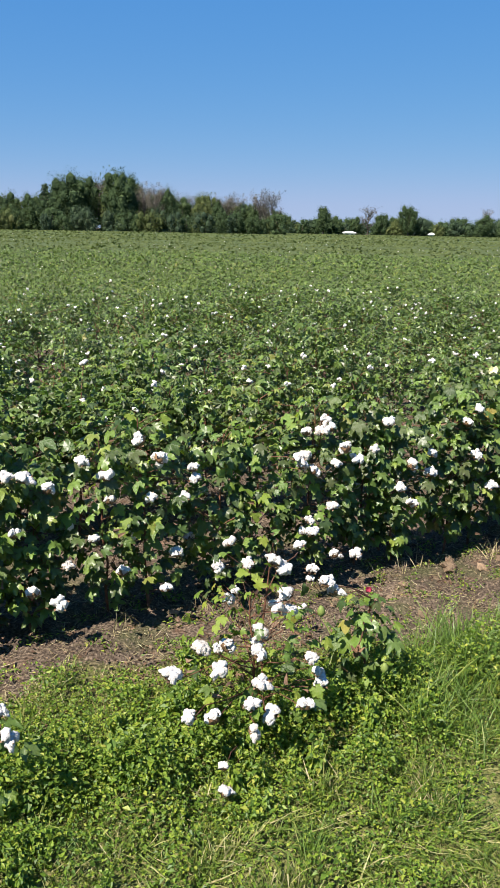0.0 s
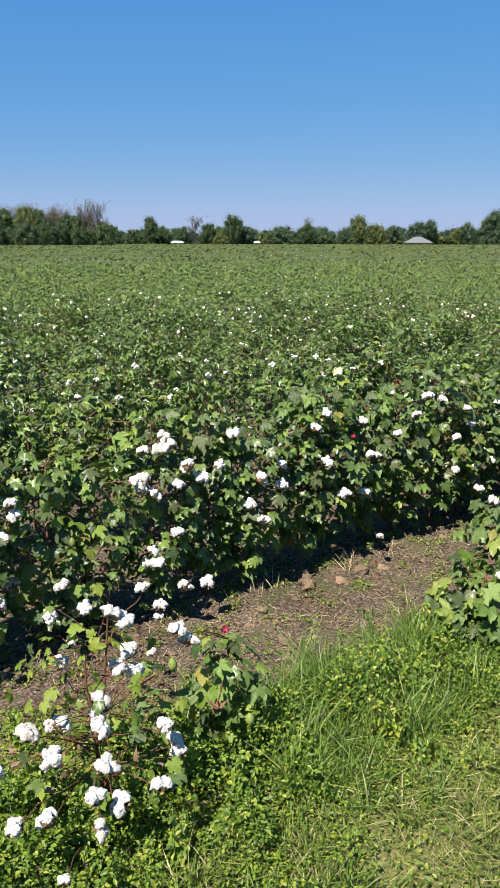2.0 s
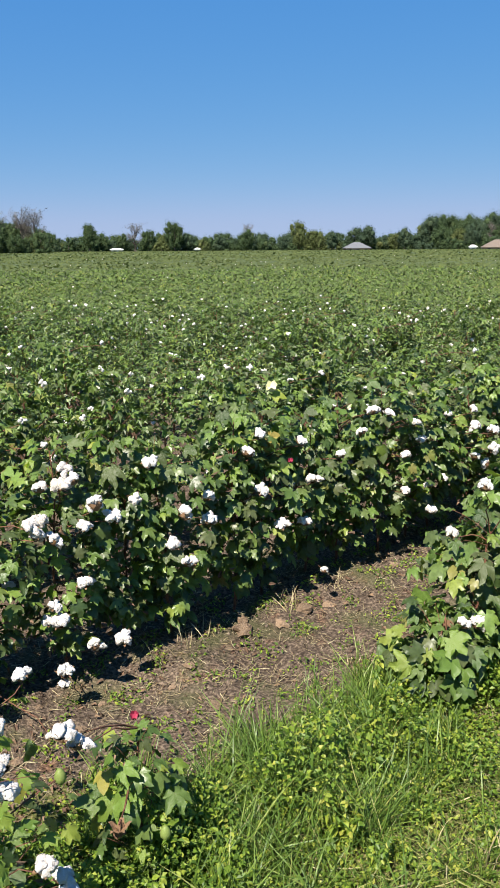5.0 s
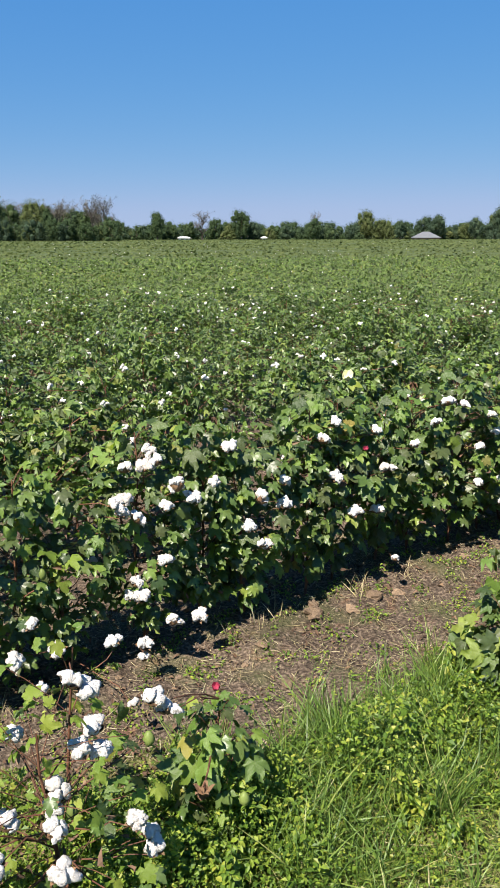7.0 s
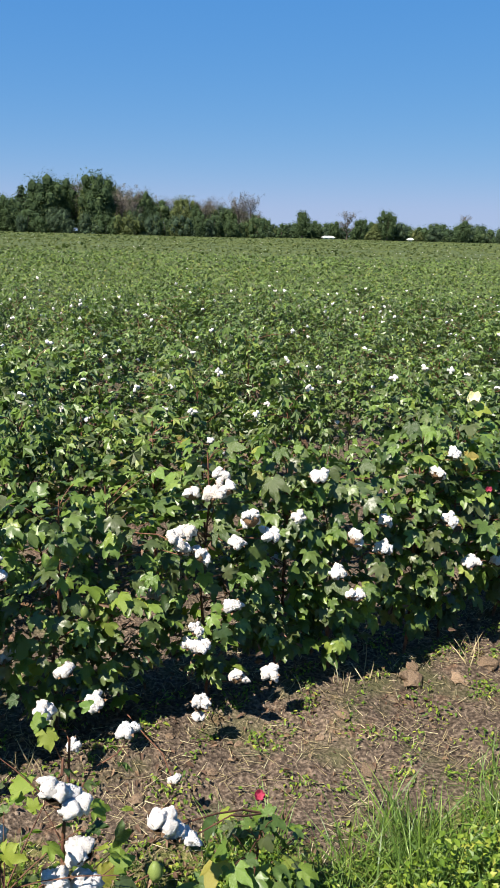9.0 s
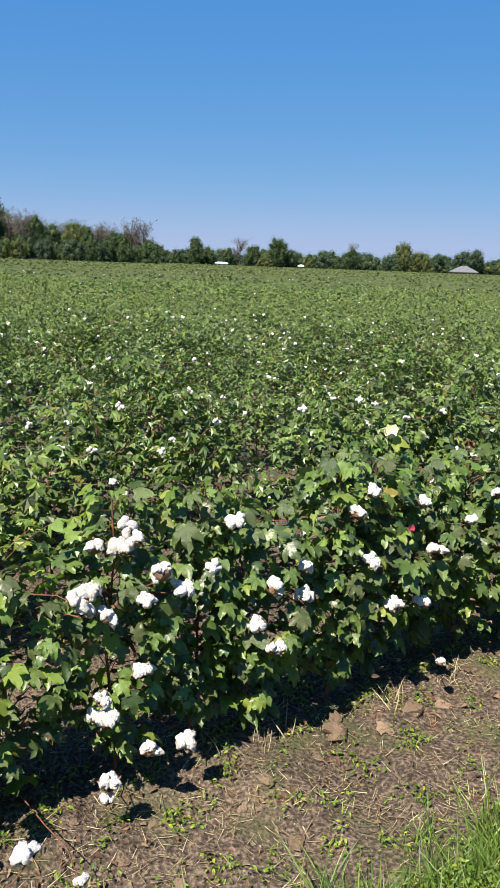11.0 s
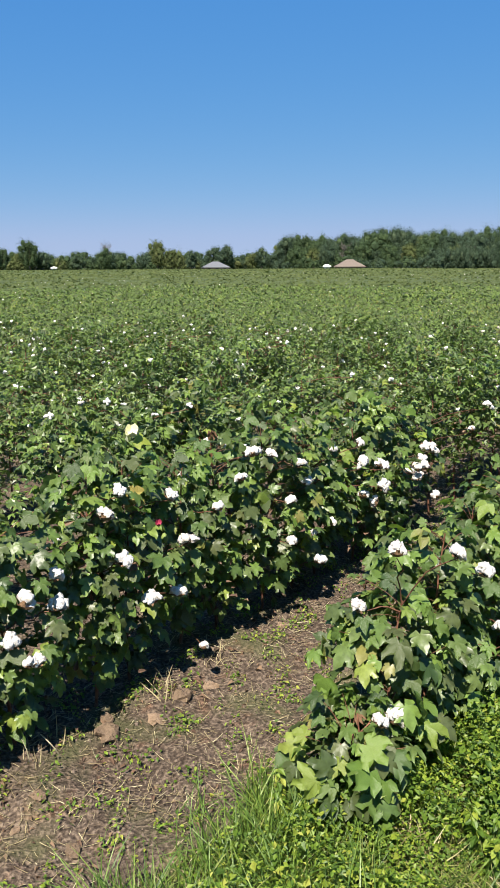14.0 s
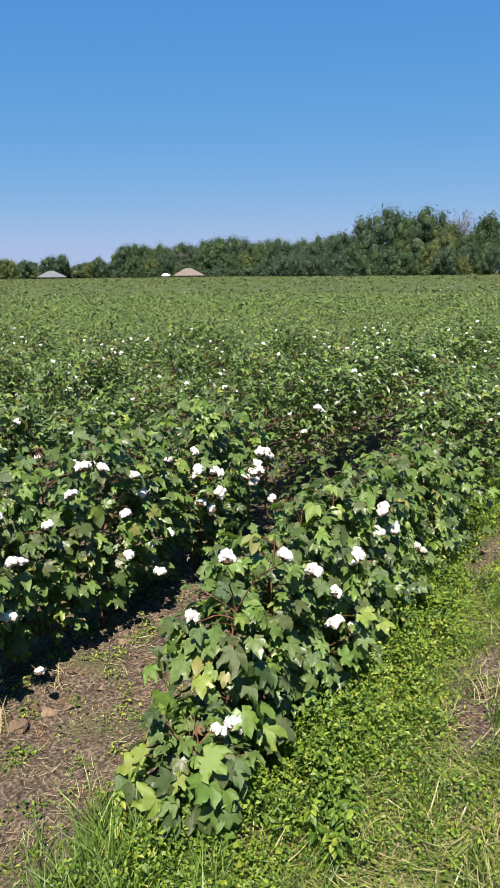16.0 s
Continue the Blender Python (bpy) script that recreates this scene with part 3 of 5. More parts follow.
cotton_plant(1.22, 2.22, 0.70, 103, [(1.17, 2.05, 0.65), (1.20, 2.05, 0.62)], leaves=18, spread=0.18, loose=1, leaf_size=0.7, lime=0.6, label="thin cotton plant with few leaves remaining")
cotton_plant(0.22, 1.98, 0.36, 104, [(0.26, 1.85, 0.36)], leaves=20, spread=0.17, loose=1, low=0.1, label="small dark cotton plant standing in the grass")
ROW_A_BOLLS = [(2.99, 2.10, 0.60), (2.84, 1.93, 0.35), (2.93, 1.93, 0.32), (3.0, 1.98, 0.80), (3.08, 1.83, 0.81), (3.30, 1.83, 0.68), (3.50, 1.83, 0.42),
               (3.50, 1.83, 0.53), (3.69, 1.83, 0.31), (3.70, 1.83, 0.60), (3.96, 1.83, 0.61), (4.03, 1.83, 0.68), (4.16, 1.83, 0.56), (4.58, 1.83, 0.34), (5.24, 1.83, 0.30), (5.32, 1.83, 0.21)]
ROW_A_PLANTS = [(2.84, 0.38), (3.08, 0.64), (3.36, 0.80), (3.62, 0.82), (3.90, 0.85), (4.20, 0.8), (4.5, 0.78), (4.82, 0.74), (5.12, 0.72), (5.44, 0.74)]


def nearest(bolls, plants, u):
    return [b for b in bolls if min(plants, key=lambda p: abs(p[0] - b[0]))[0] == u]


for k, (u, h) in enumerate(ROW_A_PLANTS):
    cotton_plant(u, ROW_A - 0.07 + rng.normal(0, 0.03), h, 200 + k, nearest(ROW_A_BOLLS, ROW_A_PLANTS, u), leaves=96 if k < 2 else 140, spread=0.27 + 0.05 * min(1, max(0, u - 3.7)) if k > 1 else 0.22 + 0.03 * k, loose=0, inner=90 if k < 2 else 210, low=0.07 if k < 3 else 0.10, foot=0.4 if k < 3 else 0.85, lime=0.0,
                 leaf_size=1.2 if k < 2 else 1.05, label="bushy green cotton plant with drooping leaves at the grass edge")

# ---- row B: the first full row, open bolls along its face ----
ROW_B_BOLLS_1 = [(0.43, 2.9, 0.78), (0.45, 2.9, 0.54), (0.5, 2.9, 0.77), (0.51, 2.88, 0.28), (0.59, 2.9, 0.71), (0.61, 2.85, 0.23), (0.66, 2.9, 0.37), (0.73, 2.9, 0.81), (0.77, 2.9, 0.47), (0.83, 2.9, 0.74), (0.84, 2.9, 0.63),
                 (0.88, 2.88, 0.31), (0.99, 2.95, 0.86), (1.02, 2.9, 0.62), (1.06, 2.9, 0.79), (1.07, 2.86, 0.21), (1.13, 2.9, 0.35), (1.17, 2.9, 0.6), (1.21, 2.9, 0.73), (1.22, 2.9, 0.68), (1.32, 2.88, 0.26), (1.39, 2.9, 0.36),
                 (1.4, 2.86, 0.14), (1.47, 2.88, 0.25)]
ROW_B_BOLLS_2 = [(1.62, 2.62, 0.12), (1.73, 2.9, 0.72), (1.75, 2.9, 0.68), (1.77, 2.92, 0.72), (1.79, 2.86, 0.12), (1.8, 2.86, 0.17), (1.8, 2.9, 0.4), (1.81, 2.88, 0.35), (1.81, 2.9, 0.65), (1.87, 2.95, 0.82), (1.91, 2.98, 0.87), (1.92, 2.9, 0.46), (1.92, 2.95, 0.83),
                 (1.93, 2.87, 0.22), (1.93, 2.9, 0.67), (1.98, 2.9, 0.74), (2.05, 2.9, 0.68), (2.06, 2.88, 0.2), (2.25, 2.95, 0.83), (2.31, 2.9, 0.5), (2.37, 2.9, 0.61), (2.39, 2.88, 0.41), (2.49, 2.9, 0.56), (2.49, 2.9, 0.66)]
ROW_B_BOLLS_3 = [(2.73, 2.93, 0.79), (2.78, 2.9, 0.62), (2.81, 2.95, 0.85), (2.9, 2.9, 0.44), (3.02, 2.88, 0.43), (3.09, 2.9, 0.61), (3.13, 2.86, 0.17), (3.27, 2.9, 0.69), (3.44, 2.92, 0.77), (3.56, 2.95, 0.85), (3.68, 2.95, 0.82), (3.76, 2.9, 0.6),
                 (3.77, 2.9, 0.41), (3.88, 2.9, 0.66), (3.96, 2.87, 0.27), (3.96, 2.9, 0.4), (4.1, 2.9, 0.41), (4.38, 2.9, 0.66), (4.39, 2.9, 0.48), (4.51, 2.9, 0.41), (4.58, 2.9, 0.49), (4.58, 2.92, 0.6), (4.89, 2.9, 0.5), (4.98, 2.9, 0.51),
                 (5.07, 2.9, 0.61), (5.18, 2.9, 0.56), (5.2, 2.88, 0.29), (5.72, 2.9, 0.6), (6.0, 2.92, 0.71), (6.37, 2.92, 0.69), (4.29, 2.85, 0.68), (4.38, 2.78, 0.65), (4.40, 2.79, 0.55), (4.86, 2.84, 0.53), (4.91, 2.86, 0.47), (4.95, 2.85, 0.52), (4.99, 2.88, 0.56), (5.14, 2.9, 0.59), (5.20, 2.9, 0.55)]
ROW_B_BOLLS = ROW_B_BOLLS_1 + ROW_B_BOLLS_2 + ROW_B_BOLLS_3
ROW_B_PLANTS = [(0.02 + 0.27 * k + 0.04 * math.sin(k * 2.7), 0.92 + 0.07 * math.sin(k * 1.9 + 0.5)) for k in range(20)]
for k, (u, h) in enumerate(ROW_B_PLANTS):
    bare = 0.6 < u < 2.1
    made = cotton_plant(u, ROW_A + PITCH + 0.05 - 0.09 * math.exp(-((u - 2.55) / 0.25) ** 2) - 0.06 * math.exp(-((u - 1.95) / 0.3) ** 2) - 0.07 * math.exp(-((u - 0.6) / 0.6) ** 2) + rng.normal(0, 0.025), h, 300 + k, nearest(ROW_B_BOLLS, ROW_B_PLANTS, u), leaves=86 if bare else 116, spread=0.235 + 0.035 * math.sin(k * 2.3) + 0.07 * min(1, max(0, u - 2.9)) + (0.03 if u < 1.6 else 0.0), loose=2, inner=150 if bare else 170, low=0.09 if u < 1.7 else 0.12, foot=0.34 if u < 1.5 else 0.22, lime=0.22 if bare else 0.05, dry=60 if bare else 34,
                 leaf_size=1.0 if bare else 1.08, label="cotton plant shedding leaves, with many open white bolls" if bare else "")
    if k == 11:
        flower(made, 2.99, 3.065, 1.0, CREAM, 0.05, "pale cream open bloom")
    if k == 10:
        flower(made, 2.83, 2.78, 0.76, PINK, 0.022, "dark pink wilted bloom")

# ---- plants further in: built once as a few kinds, then copied along the rows ----
def star_leaf(droop):
    """The lobed leaf far off: three pointed lobes in four triangles."""
    v = [(0, 0, 0)]
    for a, rad in ((-72, 0.78), (-33, 0.52), (0, 1.0), (33, 0.52), (72, 0.78)):
        v.append((rad * math.sin(radians(a)), rad * math.cos(radians(a)), (0.10 if rad < 0.6 else 0.0) - droop * rad * rad))
    return np.array(v), np.array([(0, 1, 2), (0, 2, 3), (0, 3, 4), (0, 4, 5)])


def mid_plant(seed, far=False):
    r = np.random.default_rng(seed)
    root = new("cotton_plant")
    h, spread, n = 1.0, 0.39, 540 if far else 500
    t = (np.arange(n) + r.uniform(0, 1, n)) / n
    z = h * (0.12 + 0.88 * t ** 0.62)
    a = np.arange(n) * 2.39996 + r.normal(0, 0.3, n)
    rad = spread * (1 - 0.5 * np.clip(t - 0.5, 0, 1) / 0.5) * np.sqrt(r.uniform(0.1, 1, n))
    place = np.stack([rad * np.cos(a), rad * np.sin(a), z], 1)
    # leaves gather round the branch ends, with dark gaps between
    hubs = place[r.choice(n, 22, replace=False)]
    own = hubs[r.integers(22, size=n)]
    place = place * 0.38 + own * 0.62 + r.normal(0, 0.035, (n, 3))
    rot = leaf_turns(r, a + r.normal(0, 0.5, n), rad / spread, n)
    one, two = (star_leaf(0.25), star_leaf(0.5)) if far else (coarse_leaf(0.3), coarse_leaf(0.6))
    shapes = [scattered(one, rot[:n // 2], r.uniform(0.025, 0.056, n // 2), place[:n // 2]),
              scattered(two, rot[n // 2:], r.uniform(0.025, 0.056, n - n // 2), place[n // 2:])]
    order = r.permutation(n)
    part("foliage", mesh_of("foliage", *joined(shapes), leaf_joined), root)["kind"] = "stuff"
    line = bent((0, 0, -0.03), (0, 0, h * 0.9), 0, 5, 0.01, r)
    wood = [tube(line, 0.008, 0.003, 5)]
    for k in order[:9]:
        wood.append(tube(bent((0, 0, max(0.05, place[k, 2] - 0.12)), place[k], 0.01, 3), 0.003, 0.0015, 3))
    dry = 24
    hub = np.stack([r.normal(0, spread * 0.45, 4), r.normal(0, spread * 0.45, 4), h * r.uniform(0.35, 0.75, 4)], 1)
    spot = np.repeat(hub, 6, 0) + r.normal(0, 0.035, (dry, 3))
    v, f = scattered(folded_leaf(), turns(r.uniform(0, 6, dry), r.uniform(0, 6, dry), r.uniform(0, 6, dry)), r.uniform(0.022, 0.042, dry), spot)
    part("dead_leaves", mesh_of("dead_leaves", v, f, litter_leaf), root)["kind"] = "stuff"
    tufts = []
    for k in range(int(r.integers(1, 5)) if far else int(r.integers(1, 6))):
        an, zz = r.uniform(0, 6.283), h * r.uniform(0.55, 1.02)
        rr = spread * r.uniform(0.3, 0.9)
        size = r.uniform(0.024, 0.040) if far else r.uniform(0.032, 0.052)
        m = Matrix.Translation((rr * math.cos(an), rr * math.sin(an), zz)) @ Euler((r.normal(0, 0.5), r.normal(0, 0.5), an)).to_matrix().to_4x4() @ Matrix.Diagonal((size, size, size, 1))
        if far:
            tufts.append((np.array([m @ Vector(c) for c in FAR_TUFT[0]]), FAR_TUFT[1]))
        else:
            part("lint", LINTS_FAR[int(r.integers(3))], root, m, "fluffy white cotton")
        wood.append(tube(bent((0, 0, zz - 0.1), (rr * math.cos(an), rr * math.sin(an), zz - 0.02), 0.02, 3), 0.003, 0.002, 3))
    if far:
        part("lint", mesh_of("lint", *joined(tufts), lint_mat, True), root)["kind"] = "stuff"
    part("stem", mesh_of("stem", *joined(wood), stem_mat, True), root)
    return tagged(root, "leafy green cotton plant with open white bolls", "cotton plant", "cotton plants in rows")


FAR_TUFT = lint_shape(33, 1, False)


def in_fan(x, y, left=-27.0, right=58.0):
    az = np.degrees(np.arctan2(x - 0.3, y - 0.2))
    return (az > left) & (az < right)


KINDS = [mid_plant(500 + k) for k in range(9)]
KINDS_FAR = [mid_plant(540 + k, True) for k in range(7)]
used = {True: 0, False: 0}
MID_ROWS = 8
for row in range(0, MID_ROWS + 1):
    s = ROW_A + PITCH * row
    for u in np.arange(-8, 20, 0.29):
        if (row == 0 and u < 5.7) or (row == 1 and -0.3 < u < 5.35):
            continue
        p = plan(u + rng.normal(0, 0.06), s + rng.normal(0, 0.05))
        if row > 1 and rng.uniform(0, 1) < 0.06:
            continue
        if not in_fan(p.x, p.y, -27 - 85 * max(0, 1 - p.length / 11)) or p.length > 12.5:
            continue
        k = rng.uniform(0.82, 1.12) + (0.2 if row < 2 else 0.0)
        p.z = float(ground_z(np.array(u), np.array(s)))
        m = Matrix.Translation(p) @ Euler((rng.normal(0, 0.07), rng.normal(0, 0.07), rng.uniform(0, 6.283))).to_matrix().to_4x4() @ Matrix.Diagonal((k, k, rng.uniform(0.80, 1.04), 1))
        away = p.length > 6.2
        kinds = KINDS_FAR if away else KINDS
        if used[away] < len(kinds):
            kinds[used[away]].matrix_basis = m
        else:
            copy_thing(kinds[int(rng.integers(len(kinds)))], m).matrix_basis = m
        used[away] += 1

# ---- rows beyond, each one joined ----
def swell(x, y):
    """Slow changes of the crop's height over the field."""
    return 0.88 + 0.06 * smooth_noise(x, y, 9, 21) + 0.05 * smooth_noise(x, y, 2.2, 22)


def far_row(s, near, far, per_metre, size, shape, bolls_per_metre, lint_shape_):
    n = int((2 * far) * per_metre)
    u = rng.uniform(-far, far, n)
    off = rng.normal(0, 0.21, n)
    x, y = u * CU - (s + off) * SU, u * SU + (s + off) * CU
    d = np.hypot(x, y)
    lump = smooth_noise(x, y, 0.5, 23)
    keep = in_fan(x, y) & (d > near) & (d < far) & (lump > rng.uniform(-1.1, 0.25, n))
    x, y, off, lump = x[keep], y[keep], off[keep], lump[keep]
    n = len(x)
    if n < 5:
        return
    z = swell(x, y) * (1.0 - 1.5 * off ** 2) * (0.12 * np.clip(lump, -1, 1) + rng.uniform(0.66, 1.0, n))
    rot = leaf_turns(rng, rng.uniform(0, 6.283, n), np.full(n, 0.7), n)
    v, f = scattered(shape, rot, rng.uniform(size * 0.75, size * 1.25, n), np.stack([x, y, z], 1))
    ob = tagged(new("cotton_row", mesh_of("cotton_row", v, f, leaf_mid)), "dense row of leafy green cotton dotted with white bolls", "cotton row", "rows of the field", "stuff")
    nb = int(n * bolls_per_metre / per_metre)
    if nb > 1:
        k = rng.choice(n, nb, replace=False)
        rot = turns(rng.normal(0, 0.4, nb), rng.normal(0, 0.4, nb), rng.uniform(0, 6.283, nb))
        v, f = scattered(lint_shape_, rot, rng.uniform(0.018, 0.034, nb), np.stack([x[k], y[k], z[k] + 0.012], 1))
        part("lint", mesh_of("lint", v, f, lint_mat, True), ob)["kind"] = "stuff"


tiny_lint = (np.array([(0.5, 0, 0), (-0.5, 0, 0), (0, 0.5, 0), (0, -0.5, 0), (0, 0, 0.5), (0, 0, -0.5)]), np.array([(0, 2, 4), (2, 1, 4), (1, 3, 4), (3, 0, 4), (2, 0, 5), (1, 2, 5), (3, 1, 5), (0, 3, 5)]))
small_lint = joined([(tiny_lint[0] * 0.7 + np.array(o), tiny_lint[1]) for o in ((0.25, 0, 0), (-0.2, 0.2, 0.1), (-0.1, -0.25, 0))])
for row in range(1, 22):
    far_row(ROW_A + PITCH * row, 12.3, 20.0, 480, 0.048, star_leaf(0.35), 2.0, small_lint)
for row in range(3, 34):
    far_row(ROW_A + PITCH * row, 19.8, 34.0, 260, 0.074, star_leaf(0.35), 2.2, tiny_lint)


def far_canopy(near, far, per_m2, size, height_spread, bolls_m2, name):
    """The crop far off: clumps of leaves along the rows, thinned with distance."""
    n = int(0.5 * 1.45 * (far ** 2 - near ** 2) * per_m2)
    d = np.sqrt(rng.uniform(near ** 2, far ** 2, n))
    az = np.radians(rng.uniform(-26, 59, n))
    x, y = d * np.sin(az), d * np.cos(az)
    s = -x * SU + y * CU
    row = np.round((s - ROW_A) / PITCH) * PITCH + ROW_A
    s2 = row + (s - row) * 0.62
    x, y = x - (s2 - s) * SU, y + (s2 - s) * CU
    z = swell(x, y) * rng.uniform(1 - height_spread, 1.04, n)
    rot = leaf_turns(rng, rng.uniform(0, 6.283, n), np.full(n, 0.2), n)
    shape = (np.array([(0, -0.6, -0.05), (0.5, 0, 0.05), (0, 0.6, -0.15), (-0.5, 0, 0.05)]), np.array([(0, 1, 2), (0, 2, 3)]))
    v, f = scattered(shape, rot, rng.uniform(size * 0.7, size * 1.3, n), np.stack([x, y, z], 1))
    ob = tagged(new(name, mesh_of(name, v, f, leaf_far_hazed)), "wide green cotton field stretching to the trees", "cotton field", kind="stuff")
    nb = int(n * bolls_m2 / per_m2)
    k = rng.choice(n, nb, replace=False)
    rot = turns(rng.normal(0, 0.4, nb), rng.normal(0, 0.4, nb), rng.uniform(0, 6.283, nb))
    v, f = scattered(tiny_lint, rot, rng.uniform(0.035, 0.06, nb), np.stack([x[k], y[k], z[k] + size * 0.12], 1))
    part("lint", mesh_of("lint", v, f, lint_mat), ob)["kind"] = "stuff"


far_canopy(34, 60, 28, 0.13, 0.32, 0.4, "cotton_field")
far_canopy(60, 95, 9, 0.20, 0.12, 0.2, "cotton_field")
far_canopy(95, 300, 0.8, 0.42, 0.12, 0.015, "cotton_field")


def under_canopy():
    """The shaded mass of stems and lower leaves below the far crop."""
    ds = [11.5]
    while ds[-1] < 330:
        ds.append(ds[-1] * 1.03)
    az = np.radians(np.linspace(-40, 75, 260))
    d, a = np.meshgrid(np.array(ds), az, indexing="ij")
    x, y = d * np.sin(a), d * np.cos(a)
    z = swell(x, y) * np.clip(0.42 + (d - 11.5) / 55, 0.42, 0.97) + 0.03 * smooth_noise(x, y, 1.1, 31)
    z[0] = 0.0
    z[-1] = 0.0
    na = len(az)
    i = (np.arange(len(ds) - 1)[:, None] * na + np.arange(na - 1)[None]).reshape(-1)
    me = mesh_of("cotton_underlayer", np.stack([x, y, z], -1).reshape(-1, 3), np.stack([i, i + na, i + na + 1, i + 1], 1), leaf_far_hazed, True)
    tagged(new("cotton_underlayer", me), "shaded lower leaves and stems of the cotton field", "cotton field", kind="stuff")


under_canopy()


# ---- margin: weeds, grass, straw and clods ----
def spread_on(n, u0, u1, s0, s1, want):
    """Random places in a stretch of the plan, kept where want(u, s) is above a random value."""
    u, s = rng.uniform(u0, u1, n), rng.uniform(s0, s1, n)
    keep = want(u, s) > rng.uniform(0, 1, n)
    u, s = u[keep], s[keep]
    return u, s, np.stack([u * CU - s * SU, u * SU + s * CU, ground_z(u, s)], 1)


def turf(u, s):
    inside = np.clip((s + 0.1) / 0.9, 0.04, 1) * np.clip((u + 1.9) / 1.1, 0.05, 1) * np.clip((8.2 - u) / 1.6, 0.08, 1)
    return (inside if near_cover else 1.0) * np.clip((grass_edge(u) - s) / 0.3 + 0.2, 0.0, 1) * (1 - 0.95 * bare_patch(u, s))


def belt_line(u):
    """The s along which the weeds stand thickest; it swings out round the bushy plants."""
    return 2.0 - 0.24 * np.clip((u - 2.7) / 0.5, 0, 1)


def weedy(u, s):
    """Where low broad-leaved weeds crowd: a belt along the outer row, patches in the grass."""
    belt = np.exp(-((s - belt_line(u)) / 0.34) ** 2)
    patch = np.clip(0.5 + 0.8 * smooth_noise(u, s, 0.9, 41), 0, 1) * np.clip(1.15 - 0.3 * np.clip(u - 0.6, 0, 2) - 0.6 * np.clip(1.7 - s, 0, 1), 0.14, 1)
    grassy = 1 - 0.6 * np.exp(-((u - 2.1) / 0.45) ** 2 - ((s - 2.0) / 0.3) ** 2)
    return np.clip(belt * 0.75 + patch * 0.8 + 0.08, 0, 1) * turf(u, s) * grassy


def weed_height(u, s):
    tall = np.exp(-((s - belt_line(u)) / 0.24) ** 2) * (0.75 + 0.25 * np.clip((u - 1.7) / 0.4, 0, 1)) * np.clip((grass_edge(u) - s) / 0.25, 0, 1)
    mound = np.clip(1.2 * smooth_noise(u, s, 0.38, 44) - 0.05, 0, 1) * np.clip((s - 0.9) / 0.5, 0.25, 1)
    return 0.03 + 0.21 * tall * np.clip(0.6 + 0.7 * smooth_noise(u, s, 0.3, 43), 0.08, 1.3) + 0.075 * mound


near_cover = True


